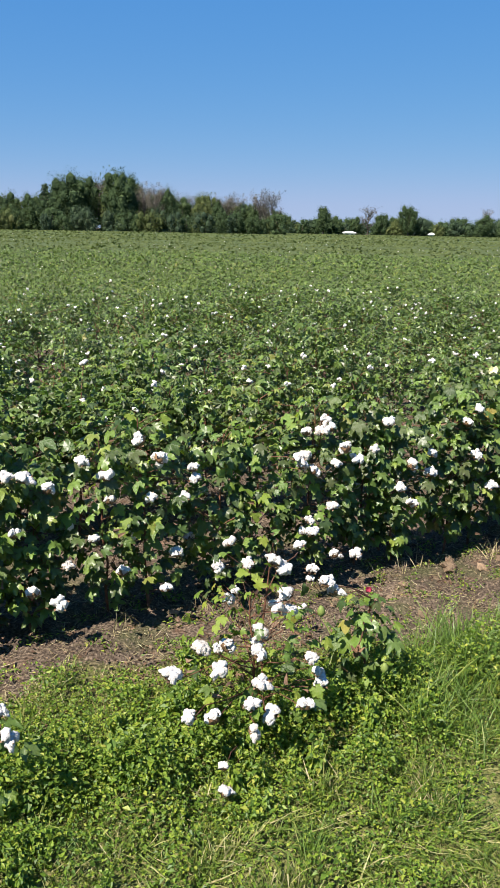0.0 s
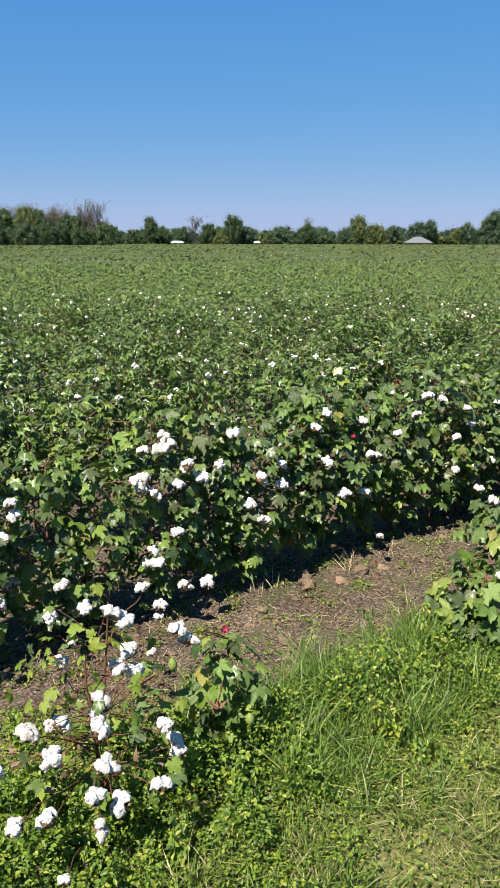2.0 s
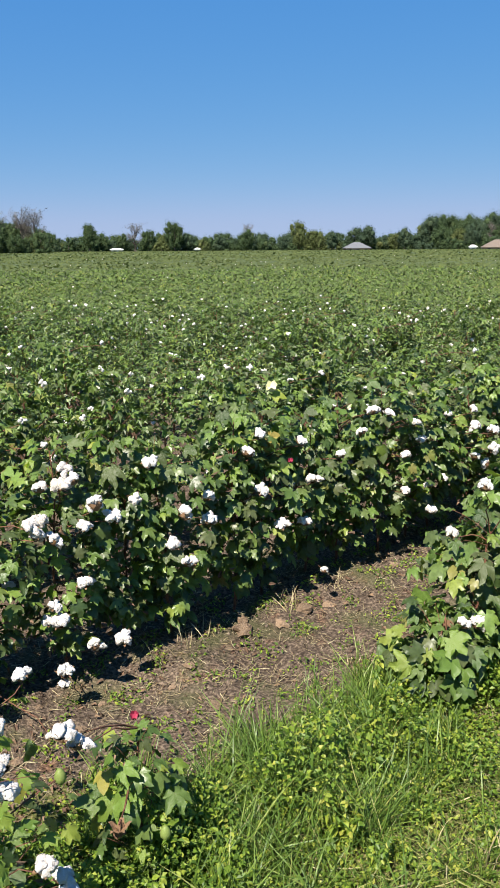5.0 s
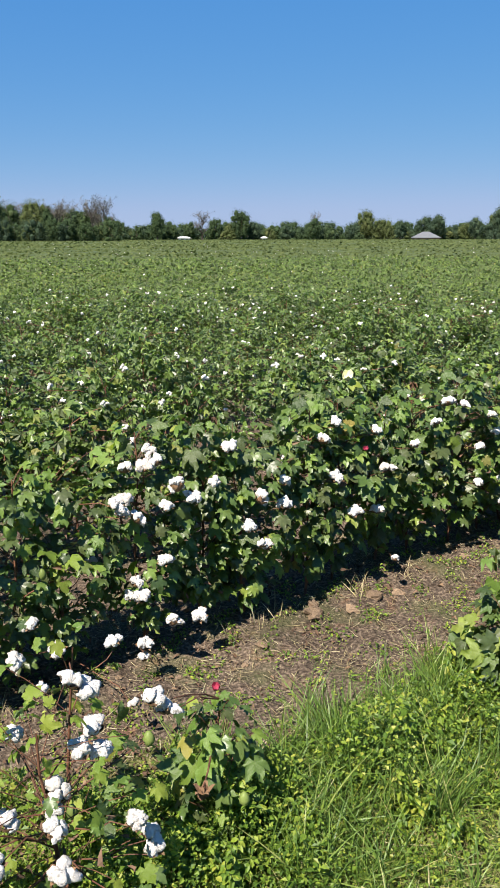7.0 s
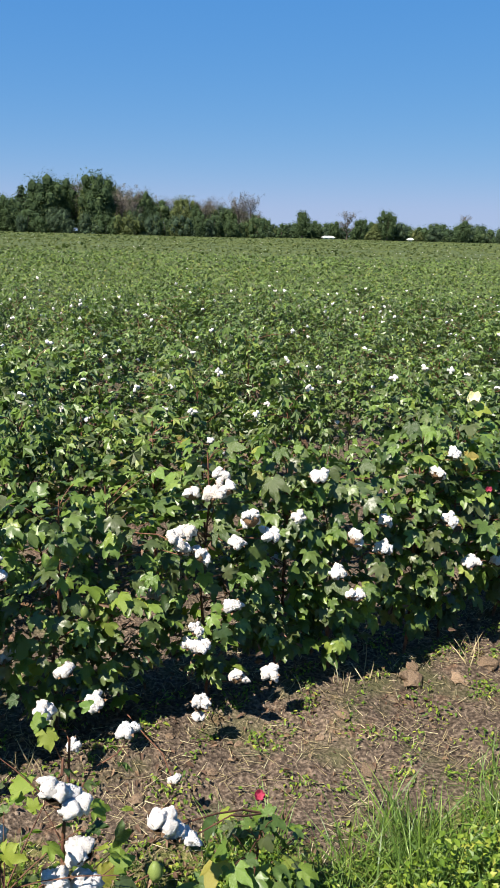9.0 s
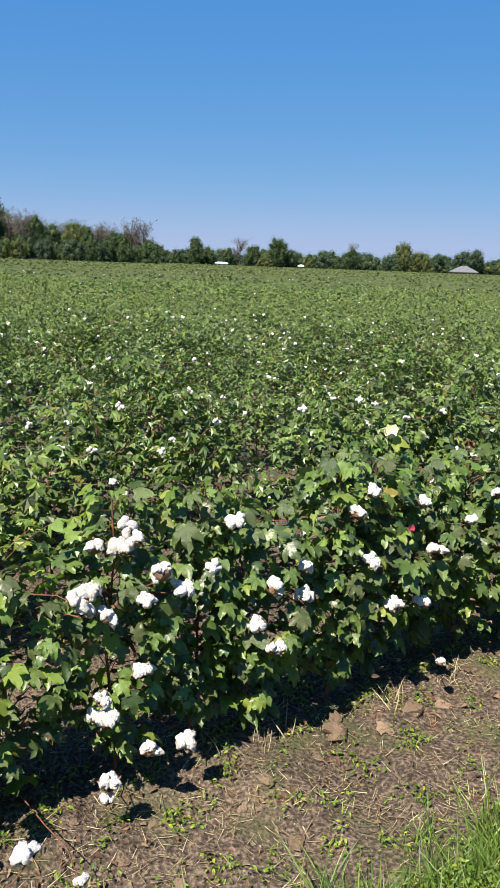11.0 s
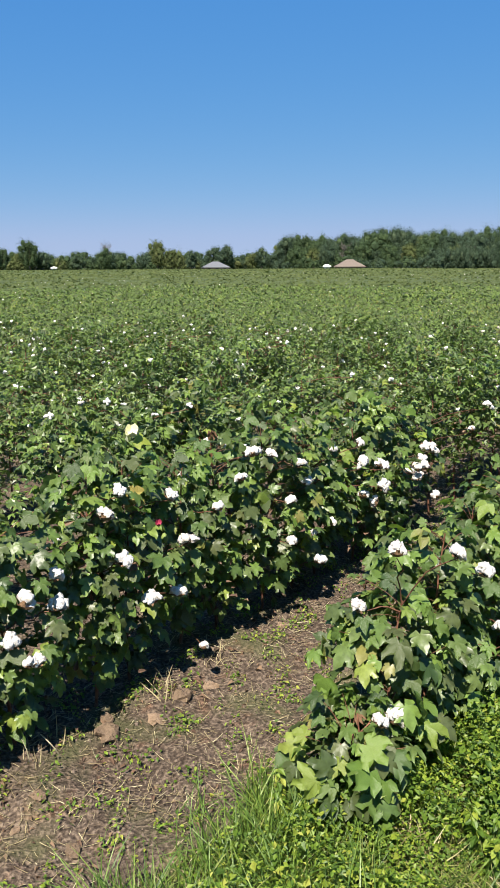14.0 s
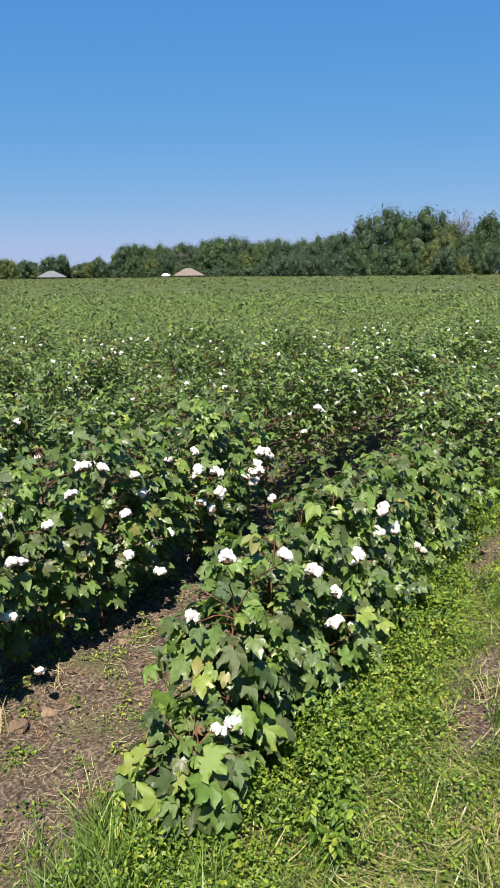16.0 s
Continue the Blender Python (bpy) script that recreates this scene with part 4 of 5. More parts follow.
def ground_cover(name, label, u0, u1, s0, s1, n_leaf, n_blade, n_straw, scale):
    u, s, p = spread_on(n_leaf, u0, u1, s0, s1, weedy)
    n = len(u)
    h = weed_height(u, s)
    p[:, 2] += h * rng.uniform(0.1, 1.0, n) ** 0.7
    rot = turns(-rng.normal(0.25, 0.45, n), rng.normal(0, 0.45, n), rng.uniform(0, 6.283, n))
    size = rng.uniform(0.009, 0.020, n) * scale * (1 + 0.35 * np.clip(h - 0.06, 0, 0.2) / 0.2) * np.where(rng.uniform(0, 1, n) > 0.93, 1.6, 1.0)
    low = h < 0.075
    v, f = scattered(folded_leaf(), rot[low], size[low] * 0.85, p[low])
    tagged(new(name + "_clover", mesh_of("clover", v, f, weed_leaf)), "carpet of tiny bright green leaves in the turf", "weeds", kind="stuff")
    tall = ~low
    if tall.sum() < 5:
        tall[:5] = True
    v, f = scattered(folded_leaf(), rot[tall], size[tall] * 0.92, p[tall])
    tagged(new(name + "_weeds", mesh_of("weeds", v, f, weed_leaf)), "low bright green weeds crowding the field margin", "weeds", kind="stuff")
    # thin weed stalks that carry the taller leaves
    m = max(4, n // 45)
    k = rng.choice(n, m, replace=False)
    tilt = turns(rng.normal(0, 0.25, m), rng.normal(0, 0.25, m), rng.uniform(0, 6.283, m))
    foot = p[k].copy()
    foot[:, 2] = ground_z(u[k], s[k]) - 0.005
    sz = np.stack([np.full(m, 1.0), np.full(m, 1.0), h[k] / 0.1], 1)
    v, f = scattered(blade(0.1, 0.0035, 0.05, 2), tilt, sz, foot)
    tagged(new(name + "_weed_stalks", mesh_of("weed_stalks", v, f, weed_leaf)), "thin green stalks of the margin weeds", "weeds", kind="stuff")
    shapes = []
    for length, width, curl in ((0.075, 0.0038, 0.5), (0.09, 0.0040, 0.6), (0.055, 0.0034, 0.2)):
        def lawn(uu, ss):
            tuft = np.clip(0.45 + 0.75 * smooth_noise(uu, ss, 0.45, 47), 0.06, 1)
            return turf(uu, ss) * tuft
        uu, ss, q = spread_on(n_blade // 3, u0, u1, s0, s1, lawn)
        c = len(uu)
        rot = turns(rng.normal(0, 0.5, c), rng.normal(0, 0.5, c), rng.uniform(0, 6.283, c))
        shapes.append(scattered(blade(length, width * scale, curl), rot, rng.uniform(0.55, 1.25, c) * (0.7 + 0.9 * np.clip(smooth_noise(uu, ss, 0.33, 48), 0, 1)), q))
    tagged(new(name + "_grass", mesh_of("grass", *joined(shapes), grass_blade)), label, "grass", kind="stuff")
    uu, ss, q = spread_on(n_straw, u0, u1, s0, s1, lambda a, b: np.where(b < grass_edge(a), np.clip(0.35 + 0.9 * smooth_noise(a, b, 0.7, 51), 0.05, 1), 0.0))
    c = len(uu)
    q[:, 2] += rng.uniform(0.005, 0.05, c)
    rot = turns(1.5708 + rng.normal(0, 0.18, c), rng.normal(0, 0.2, c), rng.normal(0.5, 0.9, c))
    v, f = scattered(blade(0.07, 0.0021 * scale, 0.15, 2), rot, rng.uniform(0.5, 1.6, c), q)
    tagged(new(name + "_straw", mesh_of("straw", v, f, straw)), "pale dry mown grass lying on the turf", "straw", kind="stuff")


ground_cover("margin", "short mown green grass with dry blades", -1.9, 8.2, -0.1, 2.75, 760000, 270000, 5000, 1.0)
near_cover = False
ground_cover("verge", "rough grass beside the cotton field", -9, 14, -4, 0.75, 20000, 26000, 2500, 2.2)
ground_cover("verge_end", "rough grass beside the cotton field", -9, -0.9, 0.75, 2.6, 9000, 9000, 800, 2.0)
ground_cover("verge_side", "rough grass beside the cotton field", 6.6, 16, 0.6, 1.95, 9000, 12000, 1000, 1.8)


# broad-leaved weeds with branching stalks, crowded along the margin
def weed_shape(seed):
    r = np.random.default_rng(seed)
    wood, leaves = [], []
    for k in range(int(r.integers(4, 8))):
        a, tall = r.uniform(0, 6.283), r.uniform(0.55, 1.0)
        reach = r.uniform(0.12, 0.5) * tall
        line = bent((0, 0, -0.03), (reach * math.cos(a), reach * math.sin(a), tall), 0.06, 5, 0.012, r)
        wood.append(tube(line, 0.014, 0.006, 3))
        for j in range(26):
            q = r.uniform(0.15, 1.0)
            c = np.array([np.interp(q, np.linspace(0, 1, 5), line[:, i]) for i in range(3)])
            rot = leaf_turns(r, np.array([j * 2.4 + r.normal(0, 0.4)]), np.array([0.8]), 1)
            leaves.append(scattered(oval_leaf(0.3, 0.25), rot, np.array([(0.20 - 0.11 * q) * r.uniform(0.6, 1.2)]), c[None]))
    return joined(leaves), joined(wood)


def crowd_of_weeds():
    shapes = [weed_shape(660 + k) for k in range(9)]
    foliage, stalks, count = [], [], 0
    while count < 270:
        if count < 180:
            u = rng.uniform(-0.6, 5.2)
            s = float(belt_line(np.array(u))) + rng.normal(0, 0.17)
        else:
            u, s = rng.uniform(-0.3, 2.4), rng.uniform(1.45, 2.25)
        if s > float(grass_edge(np.array(u))) - 0.06 or (u > 2.7 and s < 1.6):
            continue
        tall = rng.uniform(0.07, 0.20) * (1.0 if count < 180 else 0.75) * (1.25 if 2.5 < u < 3.4 else 1.0)
        rot = turns(rng.normal(0, 0.12, 1), rng.normal(0, 0.12, 1), rng.uniform(0, 6.283, 1))
        size = np.array([[tall * 1.1, tall * 1.1, tall]])
        spot = np.array([plan(u, s, float(ground_z(np.array(u), np.array(s))))])
        for shape, into in zip(shapes[count % 9], (foliage, stalks)):
            into.append(scattered(shape, rot, size, spot))
        count += 1
    ob = tagged(new("broadleaf_weeds", mesh_of("broadleaf_weeds", *joined(foliage), weed_leaf)), "bright green broad-leaved weeds with thin branching stalks", "weeds", kind="stuff")
    part("stalks", mesh_of("stalks", *joined(stalks), green_boll_mat, True), ob)["kind"] = "stuff"


crowd_of_weeds()


# taller tufts of grass that lean out of the margin
def grass_tuft(u, s, n, tall, seed, mat=long_grass, label="tuft of long thin green grass blades", splay=0.32):
    r = np.random.default_rng(seed)
    rot = turns(r.normal(0, splay, n), r.normal(0, splay, n), r.uniform(0, 6.283, n))
    q = np.zeros((n, 3))
    q[:, :2] = r.normal(0, 0.03, (n, 2))
    v, f = scattered(blade(tall, 0.005, 0.55, 4), rot, r.uniform(0.55, 1.2, n), q)
    ob = new("grass_tuft", mesh_of("grass_tuft", v, f, mat))
    ob.matrix_basis = Matrix.Translation(plan(u, s, float(ground_z(np.array(u), np.array(s))) - 0.004))
    tagged(ob, label, "grass tuft", "grass tufts at the margin")


for k, (u, s, n, tall) in enumerate([(1.95, 2.2, 46, 0.24), (2.15, 2.3, 40, 0.22), (1.82, 2.05, 36, 0.2), (2.4, 2.2, 30, 0.18), (2.75, 1.62, 40, 0.15), (1.5, 1.42, 46, 0.15), (1.3, 1.5, 36, 0.13), (3.3, 1.45, 40, 0.14),
                                     (2.2, 1.75, 30, 0.16), (0.35, 2.25, 30, 0.14), (1.75, 1.6, 40, 0.14), (3.8, 1.3, 36, 0.13), (2.55, 2.38, 26, 0.13), (0.1, 1.9, 30, 0.12), (1.0, 1.45, 40, 0.12), (2.0, 1.98, 44, 0.26), (2.25, 2.05, 44, 0.24), (2.45, 1.95, 40, 0.22), (2.6, 2.1, 34, 0.2), (2.1, 1.85, 44, 0.22), (1.9, 1.85, 36, 0.2)]):
    grass_tuft(u, s, n, tall, 700 + k)


for k in range(150):
    u = rng.uniform(1.45, 4.4) if k < 50 else rng.uniform(1.6, 2.75)
    s = min((1.95 if k < 50 else 1.98) + rng.normal(0, 0.2), float(grass_edge(np.array(u))) - 0.05)
    grass_tuft(u, s, int(rng.integers(18, 52)), rng.uniform(0.10, 0.26), 760 + k)
# withered grass under the first full row
for k, u in enumerate((0.9, 1.3, 2.28, 2.40, 2.5, 2.95, 3.3)):
    grass_tuft(u, 2.95 + 0.03 * math.sin(k * 2.1), 9, 0.11, 1050 + k, straw, "thin tuft of withered grass under the cotton", 0.4)
# lower clumps in the mown strip, some of them dry
for k in range(100):
    u, s = rng.uniform(0.2, 5.2), rng.uniform(0.75, 1.85)
    dry = rng.uniform(0, 1) < (0.45 if (2.4 < u < 3.6 and s < 1.5) else 0.12)
    grass_tuft(u, s, int(rng.integers(22, 52)), rng.uniform(0.06, 0.125), 1200 + k, straw if dry else grass_blade if k % 3 else long_grass,
               "low clump of dry straw-coloured grass" if dry else "low clump of mown green grass", 0.55)


def mown_swaths():
    """Cut grass left lying in flat, combed bunches."""
    for mat, label, bunches, width in ((grass_blade, "flattened bunches of cut green grass", 420, 0.0036), (straw, "flattened bunches of bleached cut grass", 22, 0.0017)):
        cu, cs = rng.uniform(0.4, 6.5, bunches), rng.uniform(0.5, 1.7, bunches)
        wayward, per = rng.normal(0.5, 0.8, bunches), 22
        uu, ss = np.repeat(cu, per) + rng.normal(0, 0.05, bunches * per), np.repeat(cs, per) + rng.normal(0, 0.035, bunches * per)
        n = len(uu)
        q = np.stack([uu * CU - ss * SU, uu * SU + ss * CU, ground_z(uu, ss) + rng.uniform(0.02, 0.06, n)], 1)
        rot = turns(1.5708 + rng.normal(-0.1, 0.12, n), rng.normal(0, 0.15, n), np.repeat(wayward, per) + rng.normal(0, 0.25, n))
        v, f = scattered(blade(0.075, width, 0.2, 3), rot, rng.uniform(0.4, 1.2, n), q)
        tagged(new("mown_grass", mesh_of("mown_grass", v, f, mat)), label, "cut grass", kind="stuff")


mown_swaths()


# straw and dead leaves on the bare soil
def soil_litter():
    bare = lambda a, b: np.where(b > grass_edge(a) - 0.1, 1.0, 0.0) * np.clip(0.55 + 0.6 * smooth_noise(a, b, 0.5, 61), 0.1, 1)
    uu, ss, q = spread_on(30000, -0.8, 7.5, 2.0, 3.6, bare)
    c = len(uu)
    q[:, 2] += rng.uniform(0.001, 0.012, c)
    rot = turns(1.5708 + rng.normal(0, 0.08, c), rng.normal(0, 0.2, c), rng.uniform(0, 6.283, c))
    v, f = scattered(blade(0.05, 0.0021, 0.12, 2), rot, rng.uniform(0.3, 1.5, c), q)
    tagged(new("soil_straw", mesh_of("soil_straw", v, f, straw)), "bits of dry straw on bare soil", "straw", kind="stuff")
    uu, ss, q = spread_on(6500, -0.8, 7.5, 2.15, 3.7, lambda a, b: bare(a, b) * np.clip((b - 2.2) / 0.6, 0.05, 1))
    c = len(uu)
    q[:, 2] += 0.008
    rot = turns(rng.normal(0, 0.5, c), rng.normal(0, 0.5, c), rng.uniform(0, 6.283, c))
    v, f = scattered(oval_leaf(0.9, 0.6), rot, rng.uniform(0.010, 0.028, c), q)
    tagged(new("leaf_litter", mesh_of("leaf_litter", v, f, litter_leaf)), "curled brown dead leaves under the cotton", "leaf litter", kind="stuff")
    # a thicker drift of shed leaves round the outer plants
    uu, ss, q = spread_on(5200, 0.3, 2.4, 2.0, 2.75, lambda a, b: np.exp(-((a - 1.25) / 0.5) ** 2 - ((b - 2.38) / 0.2) ** 2))
    c = len(uu)
    q[:, 2] += rng.uniform(0.004, 0.02, c)
    rot = turns(rng.normal(0, 0.6, c), rng.normal(0, 0.6, c), rng.uniform(0, 6.283, c))
    v, f = scattered(oval_leaf(0.9, 0.6), rot, rng.uniform(0.010, 0.030, c), q)
    tagged(new("leaf_litter", mesh_of("leaf_litter", v, f, litter_leaf)), "drift of shrivelled brown leaves between the plants", "leaf litter", kind="stuff")
    # seedlings scattered over the soil
    uu, ss, q = spread_on(48000, -0.8, 7.0, 2.2, 3.2, lambda a, b: np.where(b > grass_edge(a) - 0.15, np.clip(1.3 * smooth_noise(a, b, 0.24, 63) + 0.02, 0, 1), 0.0))
    c = len(uu)
    q[:, 2] += rng.uniform(0.004, 0.03, c)
    rot = turns(-rng.normal(0.2, 0.4, c), rng.normal(0, 0.4, c), rng.uniform(0, 6.283, c))
    v, f = scattered(oval_leaf(), rot, rng.uniform(0.007, 0.020, c), q)
    tagged(new("seedlings", mesh_of("seedlings", v, f, weed_leaf)), "tiny green weed seedlings on bare soil", "weeds", kind="stuff")


soil_litter()


def soil_crumbs():
    uu, ss, q = spread_on(6500, -0.8, 7.0, 2.0, 3.5, lambda a, b: np.where(b > grass_edge(a) - 0.12, 0.9, 0.04))
    c = len(uu)
    rot = turns(rng.uniform(0, 6, c), rng.uniform(0, 6, c), rng.uniform(0, 6, c))
    v, f = scattered(ball(1, 77, 0.5, (1, 0.8, 0.6)), rot, 0.0022 + 0.0085 * rng.uniform(0, 1, c) ** 3, q)
    tagged(new("soil_crumbs", mesh_of("soil_crumbs", v, f, crumb_mat)), "small crumbs of dry clay soil", "soil", kind="stuff")


soil_crumbs()

# a heap of dry mown stalks beside the worn patch
def straw_heap(u, s, n, seed):
    r = np.random.default_rng(seed)
    q = np.stack([r.normal(0, 0.11, n), r.normal(0, 0.07, n), r.uniform(0.005, 0.05, n)], 1)
    rot = turns(1.5708 + r.normal(0, 0.2, n), r.normal(0, 0.25, n), r.normal(0.4, 0.7, n))
    v, f = scattered(blade(0.11, 0.0034, 0.25, 3), rot, r.uniform(0.4, 1.2, n), q)
    ob = new("straw_heap", mesh_of("straw_heap", v, f, straw))
    ob.matrix_basis = Matrix.Translation(plan(u, s, float(ground_z(np.array(u), np.array(s))) - 0.004))
    tagged(ob, "small heap of pale dry mown stalks on the grass", "straw heap", kind="stuff")


straw_heap(4.45, 1.55, 110, 801)
straw_heap(3.0, 1.38, 36, 802)

CLODS = [mesh_of("soil_clod", *ball(2, k + 11, 0.55, (1, 0.8, 0.5)), clod_mat) for k in range(4)]
for k in range(84):
    u, s = rng.uniform(-0.3, 6.4), rng.normal(2.82, 0.16)
    size = 0.007 + 0.024 * rng.uniform(0, 1) ** 4
    if k == 0:
        u, s, size = 2.672, 2.905, 0.055
    elif k < 5:
        u, s, size = ((2.30, 2.80, 0.03), (2.84, 2.83, 0.035), (3.0, 2.86, 0.04), (1.55, 2.75, 0.03))[k - 1]
    ob = new("soil_clod", CLODS[k % 4])
    ob.matrix_basis = Matrix.Translation(plan(u, s, float(ground_z(np.array(u), np.array(s))) + size * 0.2)) @ Euler((rng.normal(0, 0.2), rng.normal(0, 0.2), rng.uniform(0, 6.283))).to_matrix().to_4x4() @ Matrix.Diagonal((size, size, size, 1))
    tagged(ob, "dry reddish clay clod on bare soil", "soil clod", "clods along the row")


# ---- the far edge: trees and houses ----
def tree_leaf(name, stops):
    mid = stops[1][1]
    calm = [(p, tuple((m + (c - m) * 0.55) * g for c, m, g in zip(t, mid, (1.18, 1.14, 0.96)))) for p, t in stops]
    return leaf_material(name, calm, False, 0.3, 0.9, 0.8, 0.06, 0.03)


# leaf tones with bluish distance haze mixed in: blue raised in the base colours
TREE_GREEN = tree_leaf("tree_leaf_green_hazed", [(0.0, (0.032, 0.052, 0.034)), (0.5, (0.050, 0.080, 0.046)), (0.85, (0.074, 0.110, 0.056)), (1.0, (0.100, 0.130, 0.070))])
TREE_OLIVE = tree_leaf("tree_leaf_olive_hazed", [(0.0, (0.055, 0.070, 0.038)), (0.5, (0.080, 0.105, 0.050)), (0.85, (0.112, 0.136, 0.062)), (1.0, (0.145, 0.150, 0.078))])
TREE_DARK = tree_leaf("tree_leaf_dark_hazed", [(0.0, (0.027, 0.047, 0.040)), (0.5, (0.048, 0.075, 0.057)), (0.85, (0.069, 0.105, 0.069)), (1.0, (0.097, 0.124, 0.081))])
TREE_GREY = tree_leaf("tree_twig_grey", [(0.0, (0.080, 0.078, 0.090)), (0.5, (0.125, 0.125, 0.150)), (0.85, (0.160, 0.155, 0.155)), (1.0, (0.135, 0.142, 0.120))])
CLUMP = (np.array([(0, -0.6, 0), (0.45, -0.05, 0.12), (0.1, 0.6, -0.1), (-0.45, 0.1, 0.1)]), np.array([(0, 1, 2), (0, 2, 3)]))


def tree_kind(seed, mat, form):
    """A tree one metre high and about as wide as its form says: trunk with limbs, and a crown of leaf clumps."""
    r = np.random.default_rng(seed)
    root = new("tree")
    wood = [tube(bent((0, 0, -0.02), (r.normal(0, 0.02), r.normal(0, 0.02), 0.72), 0, 6, 0.008, r), 0.02, 0.006, 6)]
    spots, sizes, filled = [], [], False
    if form == "pine":
        for k in range(16):
            z = 0.12 + 0.84 * k / 15
            w = 0.24 * (1.06 - z) ** 0.8
            for j in range(5):
                a = r.uniform(0, 6.283)
                tip = np.array([w * math.cos(a), w * math.sin(a), z - 0.03])
                wood.append(tube(bent((0, 0, z), tip, 0.01, 3), 0.005, 0.002, 3))
                for t in (0.45, 0.75, 1.0):
                    spots.append(tip * t + np.array([0, 0, z * (1 - t)]))
                    sizes.append(0.05 + 0.03 * (1 - z))
        per, leaf = 7, 0.030
    elif form == "bare":
        for k in range(26):
            z, a = r.uniform(0.22, 0.7), r.uniform(0, 6.283)
            tip = np.array([r.uniform(0.12, 0.26) * math.cos(a), r.uniform(0.12, 0.26) * math.sin(a), min(0.98, z + r.uniform(0.15, 0.38))])
            wood.append(tube(bent((0, 0, z), tip, 0.02, 4, 0.01, r), 0.008, 0.0025, 4))
            for _ in range(7):
                t = r.uniform(0.4, 1)
                st = np.array([0, 0, z]) * (1 - t) + tip * t
                en = st + np.array([r.normal(0, 0.06), r.normal(0, 0.06), r.uniform(0.02, 0.12)])
                wood.append(tube(bent(st, en, 0, 3, 0.006, r), 0.0035, 0.0014, 3))
                spots.append(en)
                sizes.append(0.055)
        per, leaf = 5, 0.020
    else:
        wide, tall, mid = {"round": (0.38, 0.46, 0.48), "tall": (0.19, 0.46, 0.48), "bush": (0.56, 0.48, 0.38)}[form]
        lumps, per, leaf = (20, 120, 0.034) if form == "bush" else (40, 170, 0.021)
        for k in range(lumps):
            z = 1 - 2 * (k + 0.5) / lumps
            ring, a = math.sqrt(1 - z * z), k * 2.4 + r.normal(0, 0.4)
            q = r.uniform(0.35, 0.80) * (1 - 0.22 * max(0.0, abs(z) - 0.5) / 0.5)
            c = np.array([wide * q * ring * math.cos(a), wide * q * ring * math.sin(a), mid + tall * q * z])
            if k % 5 == 0:
                wood.append(tube(bent((0, 0, max(0.1, c[2] - 0.2)), c, 0.02, 3, 0.01, r), 0.008, 0.003, 3))
            spots.append(c)
            sizes.append(r.uniform(0.12, 0.21) * (1.3 if form == "bush" else 0.75 if form == "tall" else 1.0))
        filled = True
    spots, sizes = np.array(spots), np.array(sizes)
    n = len(spots) * per
    way = r.normal(0, 1, (n, 3))
    way /= np.linalg.norm(way, axis=1)[:, None]
    place = np.repeat(spots, per, 0) + way * (np.repeat(sizes, per) * (r.uniform(0.05, 0.9, n) ** 0.6 if filled else r.uniform(0.3, 1.0, n)))[:, None]
    place[:, 2] = np.clip(place[:, 2], 0.015, 1.2)
    rot = facing(way + np.array([0, 0, 0.5]) + 0.2 * np.array([SUN.x, SUN.y, 0.0]) + r.normal(0, 0.45, (n, 3)), r.normal(0, 1, (n, 3)))
    v, f = scattered(CLUMP, rot, r.uniform(leaf * 0.5, leaf * 1.3, n), place)
    if filled:
        cores = [(ball(1, seed + k, 0.35)[0] * sz * 0.42 + c, ball(1, seed + k, 0.35)[1]) for k, (c, sz) in enumerate(zip(spots, sizes))]
        v, f = joined([(v, f)] + cores)
        v[:, 2] = np.maximum(v[:, 2], 0.01)
        v[:, 2] = np.where(v[:, 2] > 0.3, 0.3 + (v[:, 2] - 0.3) * 0.7 / (np.quantile(v[:, 2], 0.996) - 0.3), v[:, 2])
    part("crown", mesh_of("crown", v, f, mat), root)["kind"] = "stuff"
    part("trunk", mesh_of("trunk", *joined(wood), bark_mat, True), root)
    return root


TREE_KINDS = {"g": ("round", TREE_GREEN, 3, "broad green leafy tree at the field's far edge"), "d": ("round", TREE_DARK, 3, "dark green leafy tree at the field's far edge"), "o": ("round", TREE_OLIVE, 2, "olive green tree turning yellow beyond the field"),
              "p": ("pine", TREE_DARK, 1, "dark pointed conifer at the field's far edge"), "b": ("bare", TREE_GREY, 3, "thin grey half-bare tree at the field's far edge"), "t": ("tall", TREE_GREEN, 2, "slim upright green tree beyond the field"),
              "s": ("bush", TREE_GREEN, 3, "low green bush at the field's far edge"), "y": ("bush", TREE_OLIVE, 2, "low olive bush at the field's far edge"), "h": ("bush", TREE_DARK, 2, "dense dark green bush beyond the field")}
STOCK, placed = {}, set()
for j, (key, (form, mat, count, text)) in enumerate(TREE_KINDS.items()):
    STOCK[key] = [tagged(tree_kind(900 + j * 10 + k, mat, form), text, "tree" if form != "bush" else "bush", "trees round the field") for k in range(count)]
for obs in STOCK.values():
    for ob in obs:
        if ob["category"] == "bush":
            ob.name = "bush"


def plant_tree(key, az, dist, height, wide=1.0):
    free = [o for o in STOCK[key] if o.name not in placed]
    ob = free[0] if free else STOCK[key][int(rng.integers(len(STOCK[key])))]
    a = radians(az)
    m = Matrix.Translation((0.3 + dist * math.sin(a), 0.7 + dist * math.cos(a), -0.05)) @ Euler((0, 0, rng.uniform(0, 6.283))).to_matrix().to_4x4() @ Matrix.Diagonal((height * wide, height * wide, height, 1))
    if ob.name in placed:
        copy_thing(ob, m).matrix_basis = m
    else:
        placed.add(ob.name)
        ob.matrix_basis = m


def up(dist, elevation):
    """Height of a top seen at that elevation from the eye."""
    return dist * math.tan(radians(elevation)) + 1.6


